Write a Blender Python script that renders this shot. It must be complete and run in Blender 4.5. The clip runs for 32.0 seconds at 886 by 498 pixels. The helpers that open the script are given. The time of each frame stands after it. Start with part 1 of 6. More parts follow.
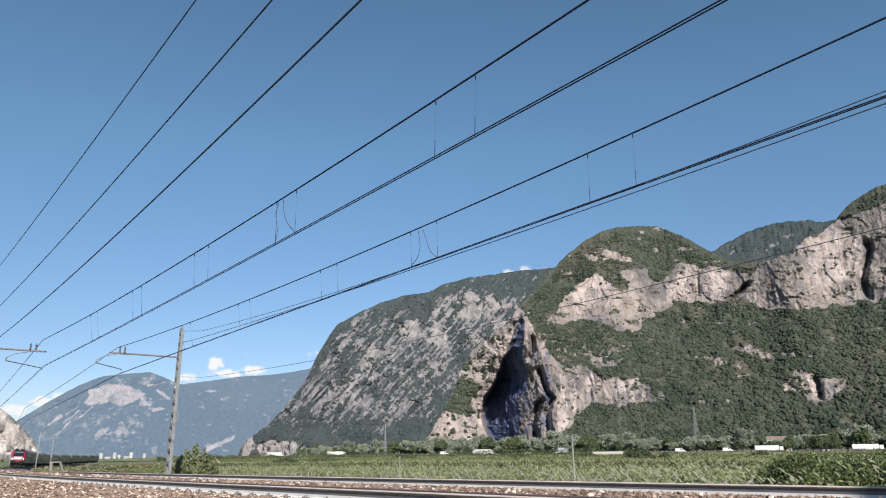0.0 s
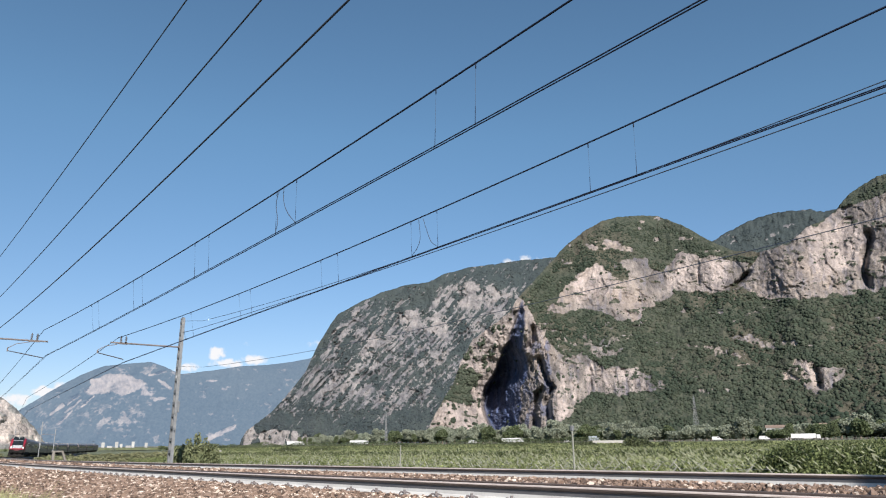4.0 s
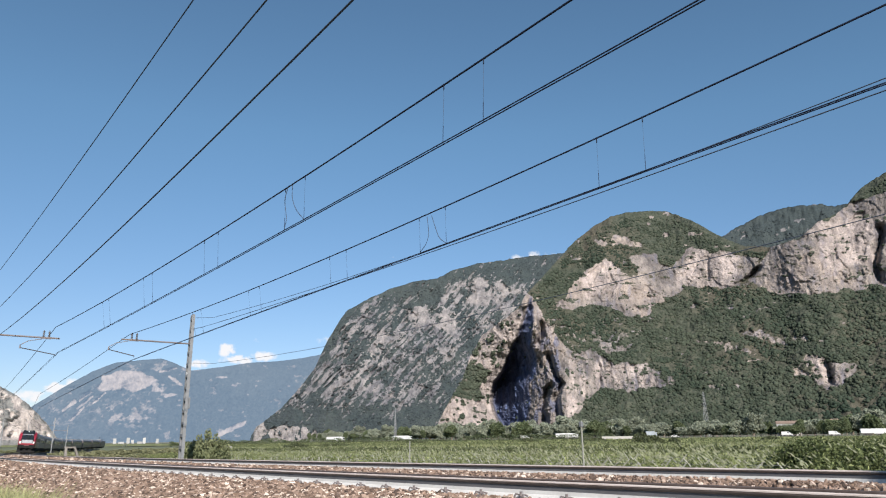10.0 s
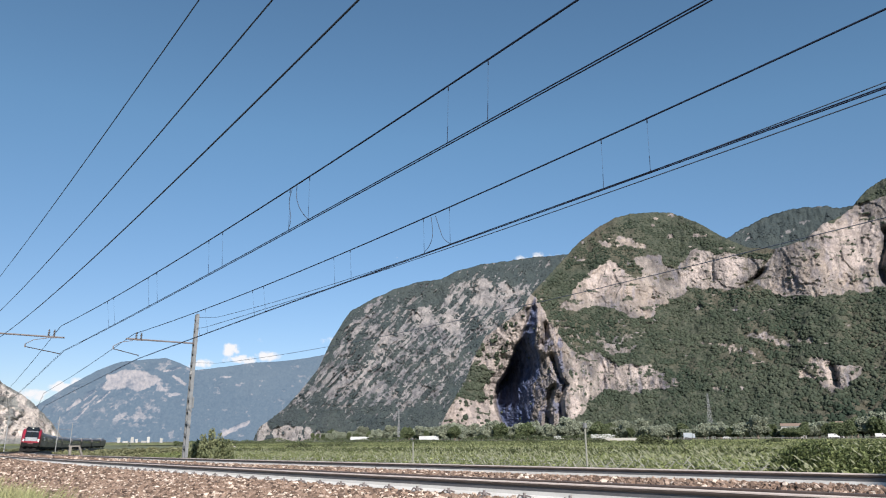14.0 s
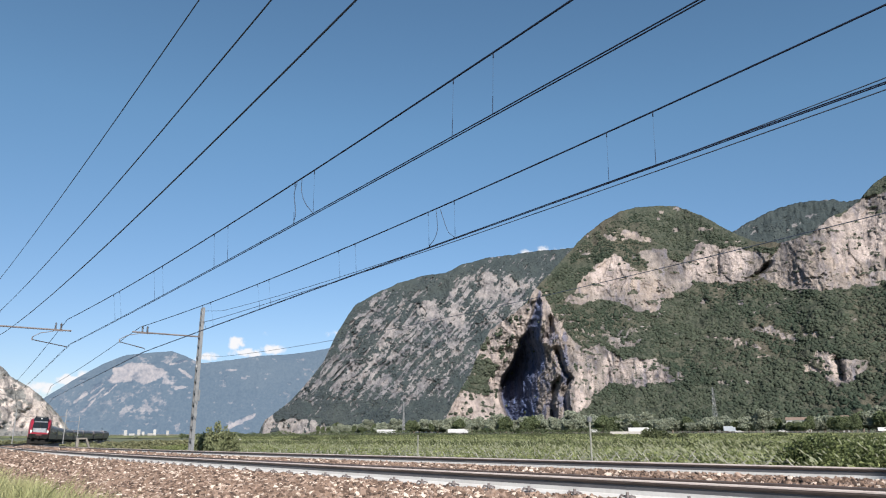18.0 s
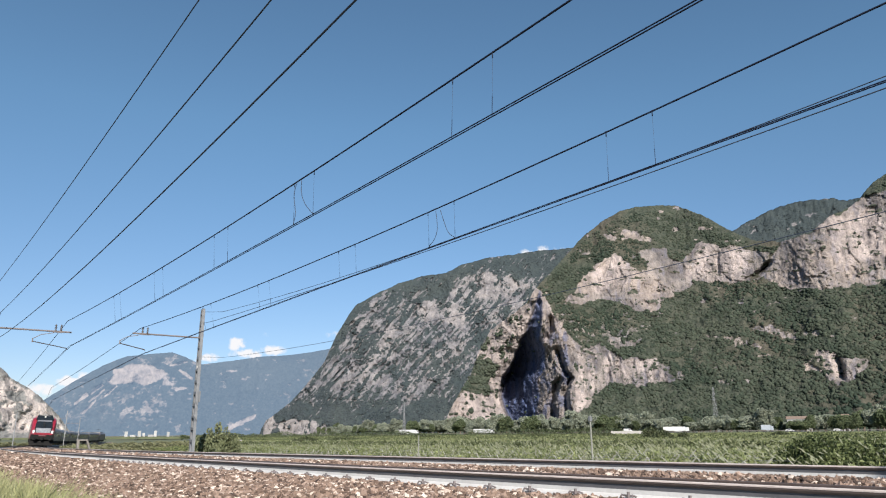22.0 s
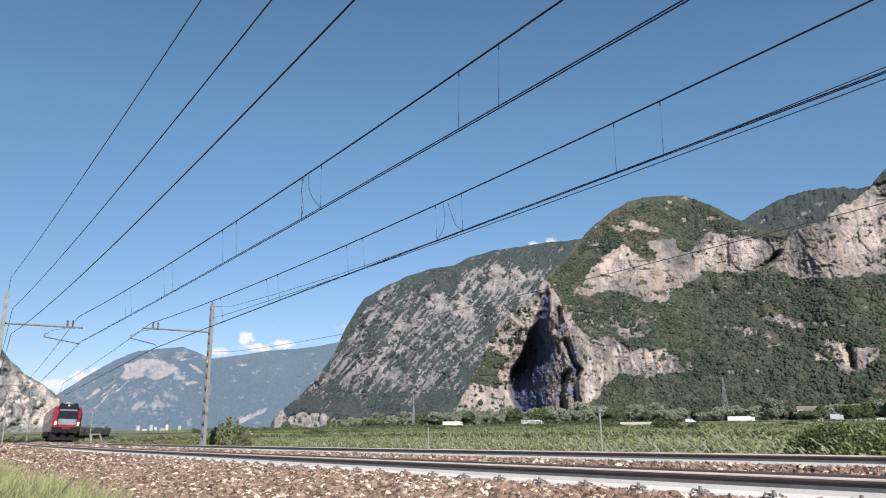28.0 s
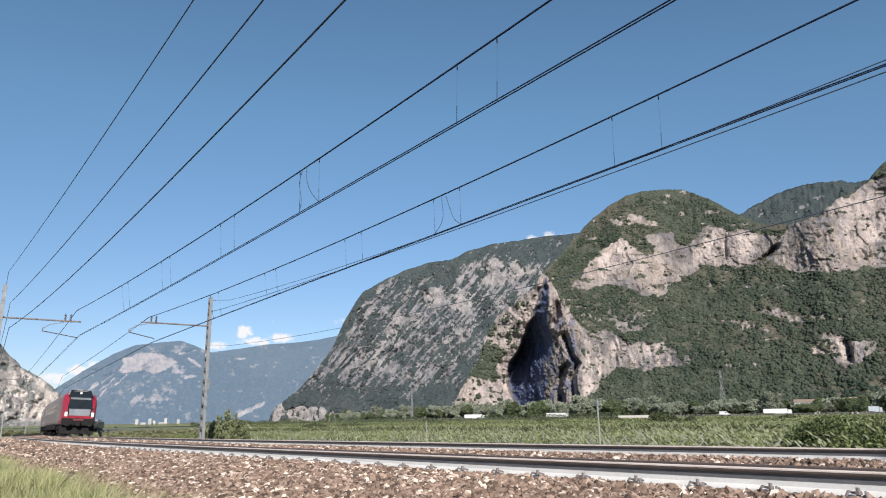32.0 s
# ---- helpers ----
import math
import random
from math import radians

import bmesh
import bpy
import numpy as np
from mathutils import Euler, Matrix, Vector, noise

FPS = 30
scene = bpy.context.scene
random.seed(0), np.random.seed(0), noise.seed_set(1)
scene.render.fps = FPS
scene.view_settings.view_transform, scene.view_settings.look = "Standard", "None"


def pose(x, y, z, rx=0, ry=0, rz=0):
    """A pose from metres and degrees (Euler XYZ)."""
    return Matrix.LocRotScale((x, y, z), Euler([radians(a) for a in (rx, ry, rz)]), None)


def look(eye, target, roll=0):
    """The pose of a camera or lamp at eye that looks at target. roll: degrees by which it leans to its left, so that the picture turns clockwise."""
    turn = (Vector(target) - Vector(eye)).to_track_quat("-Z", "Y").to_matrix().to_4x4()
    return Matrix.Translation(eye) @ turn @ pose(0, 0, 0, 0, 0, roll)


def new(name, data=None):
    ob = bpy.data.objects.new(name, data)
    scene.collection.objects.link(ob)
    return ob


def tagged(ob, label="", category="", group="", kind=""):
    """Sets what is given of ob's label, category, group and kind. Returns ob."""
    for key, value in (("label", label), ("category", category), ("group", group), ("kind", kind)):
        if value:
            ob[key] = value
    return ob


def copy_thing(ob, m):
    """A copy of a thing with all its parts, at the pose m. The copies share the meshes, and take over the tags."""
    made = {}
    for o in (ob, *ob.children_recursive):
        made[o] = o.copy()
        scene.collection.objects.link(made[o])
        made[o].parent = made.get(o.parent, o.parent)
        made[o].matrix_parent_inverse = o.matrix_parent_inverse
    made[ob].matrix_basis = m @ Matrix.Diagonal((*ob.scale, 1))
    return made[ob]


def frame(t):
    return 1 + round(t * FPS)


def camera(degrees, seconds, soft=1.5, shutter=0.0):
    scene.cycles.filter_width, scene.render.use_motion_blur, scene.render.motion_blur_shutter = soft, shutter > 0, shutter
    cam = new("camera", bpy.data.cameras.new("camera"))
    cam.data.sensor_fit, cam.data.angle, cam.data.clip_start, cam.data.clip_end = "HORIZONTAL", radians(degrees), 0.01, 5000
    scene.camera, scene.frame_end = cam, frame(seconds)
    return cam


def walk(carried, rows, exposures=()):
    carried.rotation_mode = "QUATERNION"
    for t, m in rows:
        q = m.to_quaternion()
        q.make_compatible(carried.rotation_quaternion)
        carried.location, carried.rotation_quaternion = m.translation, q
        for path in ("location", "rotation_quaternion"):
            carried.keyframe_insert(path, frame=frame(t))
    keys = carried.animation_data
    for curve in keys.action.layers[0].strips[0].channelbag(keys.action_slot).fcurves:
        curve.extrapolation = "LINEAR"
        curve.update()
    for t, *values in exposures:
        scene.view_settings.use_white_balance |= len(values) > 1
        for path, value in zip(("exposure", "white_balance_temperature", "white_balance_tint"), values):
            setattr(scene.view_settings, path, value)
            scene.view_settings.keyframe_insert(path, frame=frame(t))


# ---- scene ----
# x runs across the railway, y along it (away), z up; z = 0 is the near rail head beside the camera.
cam = camera(66.0, 32.0, soft=1.1)
EYE = (0.0, 0.0, 0.38)
TURNS = [
    (0, 106.67, 0.66, -38.94),
    (0.5, 106.55, 0.58, -38.92),
    (1, 106.41, 0.59, -39.01),
    (1.5, 106.19, 0.65, -38.90),
    (2, 106.11, 0.56, -38.88),
    (2.5, 106.07, 0.70, -38.84),
    (3, 105.97, 0.58, -38.83),
    (3.5, 105.88, 0.64, -38.86),
    (5.5, 105.69, 0.80, -38.87),
    (6, 105.81, 0.97, -38.55),
    (6.5, 105.82, 1.15, -38.49),
    (7, 105.81, 1.10, -38.45),
    (7.5, 105.69, 1.15, -38.39),
    (8, 105.61, 0.97, -38.41),
    (8.5, 105.56, 0.84, -38.28),
    (9, 105.58, 0.83, -38.09),
    (9.5, 105.57, 0.82, -38.17),
    (10, 105.51, 0.72, -38.16),
    (10.5, 105.53, 0.68, -38.21),
    (11, 105.68, 0.77, -38.37),
    (11.5, 105.67, 0.77, -38.15),
    (12, 105.68, 0.73, -38.34),
    (12.5, 105.66, 0.72, -38.16),
    (13, 105.61, 0.51, -38.04),
    (13.5, 105.46, 0.26, -37.78),
    (14, 105.57, 0.44, -37.89),
    (14.5, 105.30, 0.34, -37.85),
    (16.5, 104.94, 0.18, -37.57),
    (17, 105.00, 0.29, -37.54),
    (17.5, 105.04, 0.28, -37.60),
    (18, 105.04, 0.32, -37.50),
    (18.5, 104.87, 0.04, -37.50),
    (19, 104.72, -0.09, -37.47),
    (19.5, 104.72, -0.07, -37.30),
    (20, 104.78, 0.03, -37.21),
    (20.5, 104.82, 0.21, -37.16),
    (21, 104.92, 0.23, -37.35),
    (21.5, 105.03, 0.43, -37.38),
    (22, 105.06, 0.52, -37.45),
    (22.5, 105.03, 0.42, -37.31),
    (23, 104.81, 0.40, -37.18),
    (23.5, 104.58, 0.78, -37.10),
    (24, 104.37, 0.97, -36.99),
    (24.5, 104.31, 0.86, -36.93),
    (25, 104.25, 0.89, -36.98),
    (25.5, 104.33, 0.95, -36.87),
    (27.5, 104.50, 0.91, -36.72),
    (28, 104.45, 0.87, -36.68),
    (28.5, 104.40, 0.92, -36.83),
    (29, 104.31, 1.02, -36.79),
    (29.5, 104.32, 1.05, -36.89),
    (30, 104.27, 0.97, -36.87),
    (30.5, 104.25, 1.04, -36.89),
    (31, 104.15, 1.08, -36.94),
    (31.5, 104.05, 0.99, -36.90),
    (32, 103.93, 0.92, -36.82),
]
walk(cam, [(t, pose(*EYE, rx, ry, rz)) for t, rx, ry, rz in TURNS])

# ---- light ----
SUN_AZ, SUN_EL = 206.0, 29.5
sun = new("sun", bpy.data.lights.new("sun", "SUN"))
sun.data.energy, sun.data.angle, sun.data.color = 5.0, radians(0.53), (1.0, 0.94, 0.86)
sun_dir = Vector((math.sin(radians(SUN_AZ)) * math.cos(radians(SUN_EL)), math.cos(radians(SUN_AZ)) * math.cos(radians(SUN_EL)), math.sin(radians(SUN_EL))))
sun.matrix_world = look((0, 0, 60), Vector((0, 0, 60)) - sun_dir)

world = bpy.data.worlds.new("sky")
scene.world = world
world.use_nodes = True
wn, wl = world.node_tree.nodes, world.node_tree.links
wn.clear()
sky = wn.new("ShaderNodeTexSky")
sky.sky_type, sky.sun_disc = "NISHITA", False
sky.sun_elevation, sky.sun_rotation = radians(SUN_EL), radians(SUN_AZ)
sky.altitude, sky.air_density, sky.dust_density, sky.ozone_density = 200, 0.9, 0.05, 2.2
SKY_STRENGTH = 0.083


def az_el(az, el, r=1.0):
    a, e = radians(az), radians(el)
    return Vector((math.sin(a) * math.cos(e), math.cos(a) * math.cos(e), math.sin(e))) * r


def math_node(nodes, links, op, a, b=None, clamp=False):
    n = nodes.new("ShaderNodeMath")
    n.operation, n.use_clamp = op, clamp
    for i, v in enumerate((a, b)):
        if v is None:
            continue
        if isinstance(v, (int, float)):
            n.inputs[i].default_value = v
        else:
            links.new(v, n.inputs[i])
    return n.outputs[0]


# fair-weather clouds low over the ridges: azimuth, elevation, half width, half height (degrees), density
CLOUDS = [(20.8, 6.95, 1.0, 0.8, 1.1), (21.7, 6.2, 1.9, 0.62, 1.1), (23.6, 6.5, 1.5, 0.62, 1.1), (18.6, 5.8, 1.4, 0.6, 1.0), (9.2, 3.85, 1.6, 0.62, 1.15), (10.1, 4.2, 0.9, 0.46, 1.15),
          (7.6, 3.25, 1.7, 0.6, 1.05), (46.5, 14.55, 2.9, 0.85, 0.8), (45.0, 14.6, 1.6, 0.55, 0.7), (28.4, 7.9, 1.1, 0.6, 0.74), (34.2, 14.7, 1.5, 0.5, 0.56), (22.9, 7.8, 1.6, 0.5, 0.6)]
coord = wn.new("ShaderNodeTexCoord")
cloud_sum = None
for az, el, hw, hh, dens in CLOUDS:
    c = az_el(az, el)
    mapping = wn.new("ShaderNodeMapping")
    mapping.vector_type = "TEXTURE"
    mapping.inputs["Location"].default_value = c
    mapping.inputs["Rotation"].default_value = (0, 0, -radians(az))
    mapping.inputs["Scale"].default_value = (radians(hw), 1.0, radians(hh))
    wl.new(coord.outputs["Generated"], mapping.inputs["Vector"])
    length = wn.new("ShaderNodeVectorMath")
    length.operation = "LENGTH"
    wl.new(mapping.outputs[0], length.inputs[0])
    blob = math_node(wn, wl, "MULTIPLY", math_node(wn, wl, "SUBTRACT", 1.25, length.outputs["Value"], True), dens)
    cloud_sum = blob if cloud_sum is None else math_node(wn, wl, "MAXIMUM", cloud_sum, blob)
puff = wn.new("ShaderNodeTexNoise")
puff.inputs["Scale"].default_value, puff.inputs["Detail"].default_value, puff.inputs["Roughness"].default_value = 60, 7, 0.6
wl.new(coord.outputs["Generated"], puff.inputs["Vector"])
cover = wn.new("ShaderNodeMapRange")
cover.interpolation_type = "SMOOTHSTEP"
cover.inputs["From Min"].default_value, cover.inputs["From Max"].default_value = 0.5, 0.95
wl.new(math_node(wn, wl, "MULTIPLY", cloud_sum, math_node(wn, wl, "SUBTRACT", math_node(wn, wl, "MULTIPLY", puff.outputs["Fac"], 2.6), 0.35)), cover.inputs["Value"])
bg, bg_cloud, mix_sky, wout = wn.new("ShaderNodeBackground"), wn.new("ShaderNodeBackground"), wn.new("ShaderNodeMixShader"), wn.new("ShaderNodeOutputWorld")
bg.inputs["Strength"].default_value = SKY_STRENGTH
bg_cloud.inputs["Color"].default_value, bg_cloud.inputs["Strength"].default_value = (0.97, 0.97, 1.0, 1), 0.56
sep, haze, tint = wn.new("ShaderNodeSeparateXYZ"), wn.new("ShaderNodeValToRGB"), wn.new("ShaderNodeMix")
wl.new(coord.outputs["Generated"], sep.inputs[0])
haze.color_ramp.elements[0].color, haze.color_ramp.elements[1].color = (0.6, 0.57, 0.67, 1), (0.8, 0.97, 0.95, 1)
haze.color_ramp.elements[0].position, haze.color_ramp.elements[1].position = 0.0, 0.42
wl.new(sep.outputs["Z"], haze.inputs[0])
tint.data_type, tint.blend_type = "RGBA", "MULTIPLY"
tint.inputs["Factor"].default_value = 1.0
wl.new(sky.outputs[0], tint.inputs["A"])
wl.new(haze.outputs[0], tint.inputs["B"])
wl.new(tint.outputs["Result"], bg.inputs["Color"])
wl.new(cover.outputs[0], mix_sky.inputs[0])
wl.new(bg.outputs[0], mix_sky.inputs[1])
wl.new(bg_cloud.outputs[0], mix_sky.inputs[2])
wl.new(mix_sky.outputs[0], wout.inputs[0])
scene.view_settings.exposure = 0.8


# ---- materials ----
def material(name, color, color2=None, rough=0.8, metal=0.0, grain=8.0, fine=60.0, bump=0.2, vary=0.0, island=0.0, spec=0.5):
    """Two-scale mottled paint, stone, metal or leaf; vary: lightness change from object to object, island: from piece to piece."""
    m = bpy.data.materials.new(name)
    m.use_nodes = True
    n, l = m.node_tree.nodes, m.node_tree.links
    p = n["Principled BSDF"]
    p.inputs["Metallic"].default_value = metal
    p.inputs["Specular IOR Level"].default_value = spec
    tc = n.new("ShaderNodeTexCoord")
    a, b = n.new("ShaderNodeTexNoise"), n.new("ShaderNodeTexNoise")
    a.inputs["Scale"].default_value, a.inputs["Detail"].default_value = grain, 5
    b.inputs["Scale"].default_value, b.inputs["Detail"].default_value = fine, 4
    for t in (a, b):
        l.new(tc.outputs["Object"], t.inputs["Vector"])
    f = math_node(n, l, "ADD", math_node(n, l, "MULTIPLY", a.outputs["Fac"], 0.65), math_node(n, l, "MULTIPLY", b.outputs["Fac"], 0.35))
    ramp = n.new("ShaderNodeValToRGB")
    color2 = color2 or tuple(min(1, c * 1.45) for c in color)
    ramp.color_ramp.elements[0].position, ramp.color_ramp.elements[1].position = 0.34, 0.66
    ramp.color_ramp.elements[0].color, ramp.color_ramp.elements[1].color = (*color, 1), (*color2, 1)
    l.new(f, ramp.inputs[0])
    out = ramp.outputs[0]
    for amount, kind in ((vary, "ob"), (island, "island")):
        if not amount:
            continue
        src = n.new("ShaderNodeObjectInfo" if kind == "ob" else "ShaderNodeNewGeometry")
        value = src.outputs["Random" if kind == "ob" else "Random Per Island"]
        hsv = n.new("ShaderNodeHueSaturation")
        l.new(math_node(n, l, "ADD", math_node(n, l, "MULTIPLY", value, 2 * amount), 1 - amount), hsv.inputs["Value"])
        l.new(out, hsv.inputs["Color"])
        out = hsv.outputs[0]
    l.new(out, p.inputs["Base Color"])
    l.new(math_node(n, l, "ADD", math_node(n, l, "MULTIPLY", b.outputs["Fac"], 0.25), rough - 0.12, True), p.inputs["Roughness"])
    if bump:
        bp = n.new("ShaderNodeBump")
        bp.inputs["Strength"].default_value, bp.inputs["Distance"].default_value = bump, 0.02
        l.new(f, bp.inputs["Height"])
        l.new(bp.outputs[0], p.inputs["Normal"])
    return m


def leaf_material(name, color, color2, grain=0.4, thin=0.35, island=0.26):
    m = material(name, color, color2, rough=0.6, grain=grain, fine=4.0, bump=0.0, vary=0.12, island=island, spec=0.25)
    n, l = m.node_tree.nodes, m.node_tree.links
    p = n["Principled BSDF"]
    tr, mix, out = n.new("ShaderNodeBsdfTranslucent"), n.new("ShaderNodeMixShader"), n["Material Output"]
    l.new(p.inputs["Base Color"].links[0].from_socket, tr.inputs["Color"])
    mix.inputs[0].default_value = thin
    l.new(p.outputs[0], mix.inputs[1])
    l.new(tr.outputs[0], mix.inputs[2])
    l.new(mix.outputs[0], out.inputs["Surface"])
    return m


def mountain_material(name, rock, rock2, stain_shade, wood, wood2, meadow, veil=None, size=1.0, seep_shade=(0.05, 0.052, 0.058), soft=0.1, bright=(0.4, 0.335, 0.275)):
    """Bare rock where the mesh carries "rock", woods elsewhere, broken up by scrub on the ledges. veil: blue aerial
    haze, mixed in as emission.
    """
    m = bpy.data.materials.new(name)
    m.use_nodes = True
    n, l = m.node_tree.nodes, m.node_tree.links
    p = n["Principled BSDF"]
    p.inputs["Roughness"].default_value, p.inputs["Specular IOR Level"].default_value = 0.95, 0.1
    tc = n.new("ShaderNodeTexCoord")

    def tex(scale, detail=6, rough=0.6, stretch=None):
        t = n.new("ShaderNodeTexNoise")
        t.inputs["Scale"].default_value, t.inputs["Detail"].default_value, t.inputs["Roughness"].default_value = scale / size, detail, rough
        src = tc.outputs["Object"]
        if stretch:
            mp = n.new("ShaderNodeMapping")
            mp.inputs["Scale"].default_value = stretch
            l.new(src, mp.inputs["Vector"])
            src = mp.outputs[0]
        l.new(src, t.inputs["Vector"])
        return t.outputs["Fac"]

    def ramp(fac, a, b, lo=0.35, hi=0.65):
        r = n.new("ShaderNodeValToRGB")
        r.color_ramp.elements[0].position, r.color_ramp.elements[1].position = lo, hi
        r.color_ramp.elements[0].color, r.color_ramp.elements[1].color = (*a, 1), (*b, 1)
        l.new(fac, r.inputs[0])
        return r.outputs[0]

    def mix(fac, a, b):
        x = n.new("ShaderNodeMix")
        x.data_type = "RGBA"
        l.new(fac, x.inputs["Factor"])
        l.new(a, x.inputs["A"])
        l.new(b, x.inputs["B"])
        return x.outputs["Result"]

    at = n.new("ShaderNodeAttribute")
    at.attribute_name = "rock"
    streak = tex(0.034, 8, 0.68, (1.0, 1.0, 0.36))
    fine = tex(0.14, 6, 0.65)
    broad = tex(0.006, 4, 0.5)
    rock_c = ramp(streak, rock, rock2, 0.36, 0.62)
    rock_c = mix(ramp(tex(0.008, 5, 0.6, (1, 1, 0.7)), (0, 0, 0), (0.85, 0.85, 0.85), 0.47, 0.62), rock_c, ramp(fine, stain_shade, tuple(c * 1.3 for c in stain_shade)))
    wood_c = ramp(fine, wood, wood2, 0.38, 0.62)
    wood_c = mix(ramp(broad, (0, 0, 0), (0.75, 0.75, 0.75), 0.5, 0.66), wood_c, ramp(fine, meadow, tuple(c * 1.3 for c in meadow)))
    # mask of water streaks plus the painted shade of the recessed wall
    shade_streaks = n.new("ShaderNodeAttribute")
    shade_streaks.attribute_name = "stain_shade"
    rock_c = mix(math_node(n, l, "MULTIPLY", shade_streaks.outputs["Fac"], math_node(n, l, "ADD", streak, 0.4), True), rock_c, ramp(fine, seep_shade, tuple(c * 1.6 for c in seep_shade)))
    clean = n.new("ShaderNodeAttribute")
    clean.attribute_name = "fresh"
    rock_c = mix(math_node(n, l, "MULTIPLY", clean.outputs["Fac"], math_node(n, l, "ADD", math_node(n, l, "MULTIPLY", streak, 2.6), -0.62), True), rock_c, ramp(fine, tuple(c * 0.78 for c in bright), bright))
    weather = n.new("ShaderNodeMix")
    weather.data_type, weather.blend_type = "RGBA", "MULTIPLY"
    weather.inputs["Factor"].default_value = 1.0
    l.new(rock_c, weather.inputs["A"])
    l.new(ramp(tex(0.045, 9, 0.74, (1.0, 1.0, 0.55)), (0.52, 0.52, 0.54), (1.12, 1.1, 1.08), 0.36, 0.6), weather.inputs["B"])
    rock_c = weather.outputs["Result"]
    edge = math_node(n, l, "ADD", at.outputs["Fac"], math_node(n, l, "MULTIPLY", math_node(n, l, "SUBTRACT", fine, 0.5), 0.9))
    mask = n.new("ShaderNodeMapRange")
    mask.interpolation_type = "SMOOTHSTEP"
    mask.inputs["From Min"].default_value, mask.inputs["From Max"].default_value = 0.5 - soft, 0.5 + soft
    l.new(edge, mask.inputs["Value"])
    color = mix(mask.outputs[0], wood_c, rock_c)
    l.new(color, p.inputs["Base Color"])
    bp = n.new("ShaderNodeBump")
    bp.inputs["Strength"].default_value, bp.inputs["Distance"].default_value = 0.9, 4.5 * size
    l.new(math_node(n, l, "ADD", fine, streak), bp.inputs["Height"])
    l.new(bp.outputs[0], p.inputs["Normal"])
    # aerial haze painted as an even blue glow over the whole surface
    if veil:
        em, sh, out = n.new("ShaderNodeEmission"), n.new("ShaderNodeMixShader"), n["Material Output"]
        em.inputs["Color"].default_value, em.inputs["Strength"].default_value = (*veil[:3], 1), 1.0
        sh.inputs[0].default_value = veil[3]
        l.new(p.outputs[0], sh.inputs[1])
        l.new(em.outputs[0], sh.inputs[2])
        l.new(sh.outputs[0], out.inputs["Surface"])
    return m


def stone_material(name, *stops):
    """Broken stone: each piece takes its own tone from the ramp, with dust and grain on it."""
    m = material(name, (0.75, 0.75, 0.75), (1.0, 1.0, 1.0), rough=0.9, grain=9, fine=70, bump=0.3)
    n, l = m.node_tree.nodes, m.node_tree.links
    p = n["Principled BSDF"]
    geo, ramp, mix = n.new("ShaderNodeNewGeometry"), n.new("ShaderNodeValToRGB"), n.new("ShaderNodeMix")
    while len(ramp.color_ramp.elements) < len(stops):
        ramp.color_ramp.elements.new(0.5)
    for e, (pos, c) in zip(ramp.color_ramp.elements, stops):
        e.position, e.color = pos, (*c, 1)
    l.new(geo.outputs["Random Per Island"], ramp.inputs[0])
    mix.data_type, mix.blend_type = "RGBA", "MULTIPLY"
    mix.inputs["Factor"].default_value = 1.0
    l.new(ramp.outputs[0], mix.inputs["A"])
    l.new(p.inputs["Base Color"].links[0].from_socket, mix.inputs["B"])
    l.new(mix.outputs["Result"], p.inputs["Base Color"])
    return m


WHITE_PAINT = material("white_rail_paint", (0.44, 0.425, 0.415), (0.56, 0.55, 0.54), rough=0.6, grain=3, fine=40)
POLISHED = material("worn_bright_steel", (0.4, 0.335, 0.31), (0.54, 0.47, 0.44), rough=0.5, metal=0.0, grain=5)
# blue-grey that paints the rail head's shadow onto the upper web
SHADED_WEB = material("shaded_rail_web", (0.07, 0.07, 0.078), (0.105, 0.104, 0.112), rough=0.65, metal=0.0, grain=5)
RAIL_STEEL = material("rail_steel", (0.06, 0.045, 0.04), (0.1, 0.075, 0.066), rough=0.6, metal=0.2, grain=6)
CONCRETE = material("concrete", (0.24, 0.225, 0.21), (0.36, 0.345, 0.323), grain=3, fine=50)
BALLAST = stone_material("ballast_stone", (0.0, (0.0468, 0.0292, 0.0222)), (0.42, (0.181, 0.121, 0.0901)), (0.86, (0.281, 0.199, 0.157)), (0.96, (0.608, 0.509, 0.433)))
BED = material("ballast_bed", (0.075, 0.056, 0.045), (0.25, 0.195, 0.16), rough=0.95, grain=11, fine=30, bump=1.0)
GALVANISED = material("galvanised_steel", (0.13, 0.136, 0.146), (0.21, 0.214, 0.222), rough=0.6, metal=0.35, grain=4, fine=30)
WEATHERED = material("weathered_concrete", (0.12, 0.108, 0.095), (0.2, 0.182, 0.165), grain=3, fine=40)
RUSTY = material("weathered_arm_steel", (0.115, 0.098, 0.098), (0.185, 0.162, 0.162), rough=0.7, metal=0.2, grain=6)
WIRE = material("dark_copper_wire", (0.008, 0.013, 0.03), (0.014, 0.02, 0.042), rough=0.7, bump=0, spec=0.2)
WIRE_GREY = material("grey_cable", (0.03, 0.042, 0.068), (0.05, 0.062, 0.09), rough=0.7, bump=0, spec=0.2)
INSULATOR = material("dark_insulator", (0.04, 0.035, 0.035), (0.07, 0.06, 0.06), rough=0.3, bump=0)
SOIL = material("field_ground", (0.07, 0.085, 0.042), (0.13, 0.14, 0.075), rough=0.95, grain=0.12, fine=2.0, bump=0.4)
DRY_GRASS = leaf_material("dry_grass", (0.196, 0.218, 0.092), (0.414, 0.391, 0.218), grain=0.9)
FIELD_LEAF = leaf_material("field_leaf", (0.15, 0.175, 0.075), (0.285, 0.305, 0.15), grain=0.1)
FIELD_DARK = leaf_material("dark_field_leaf", (0.0574, 0.0709, 0.0304), (0.108, 0.121, 0.0574), grain=0.1)
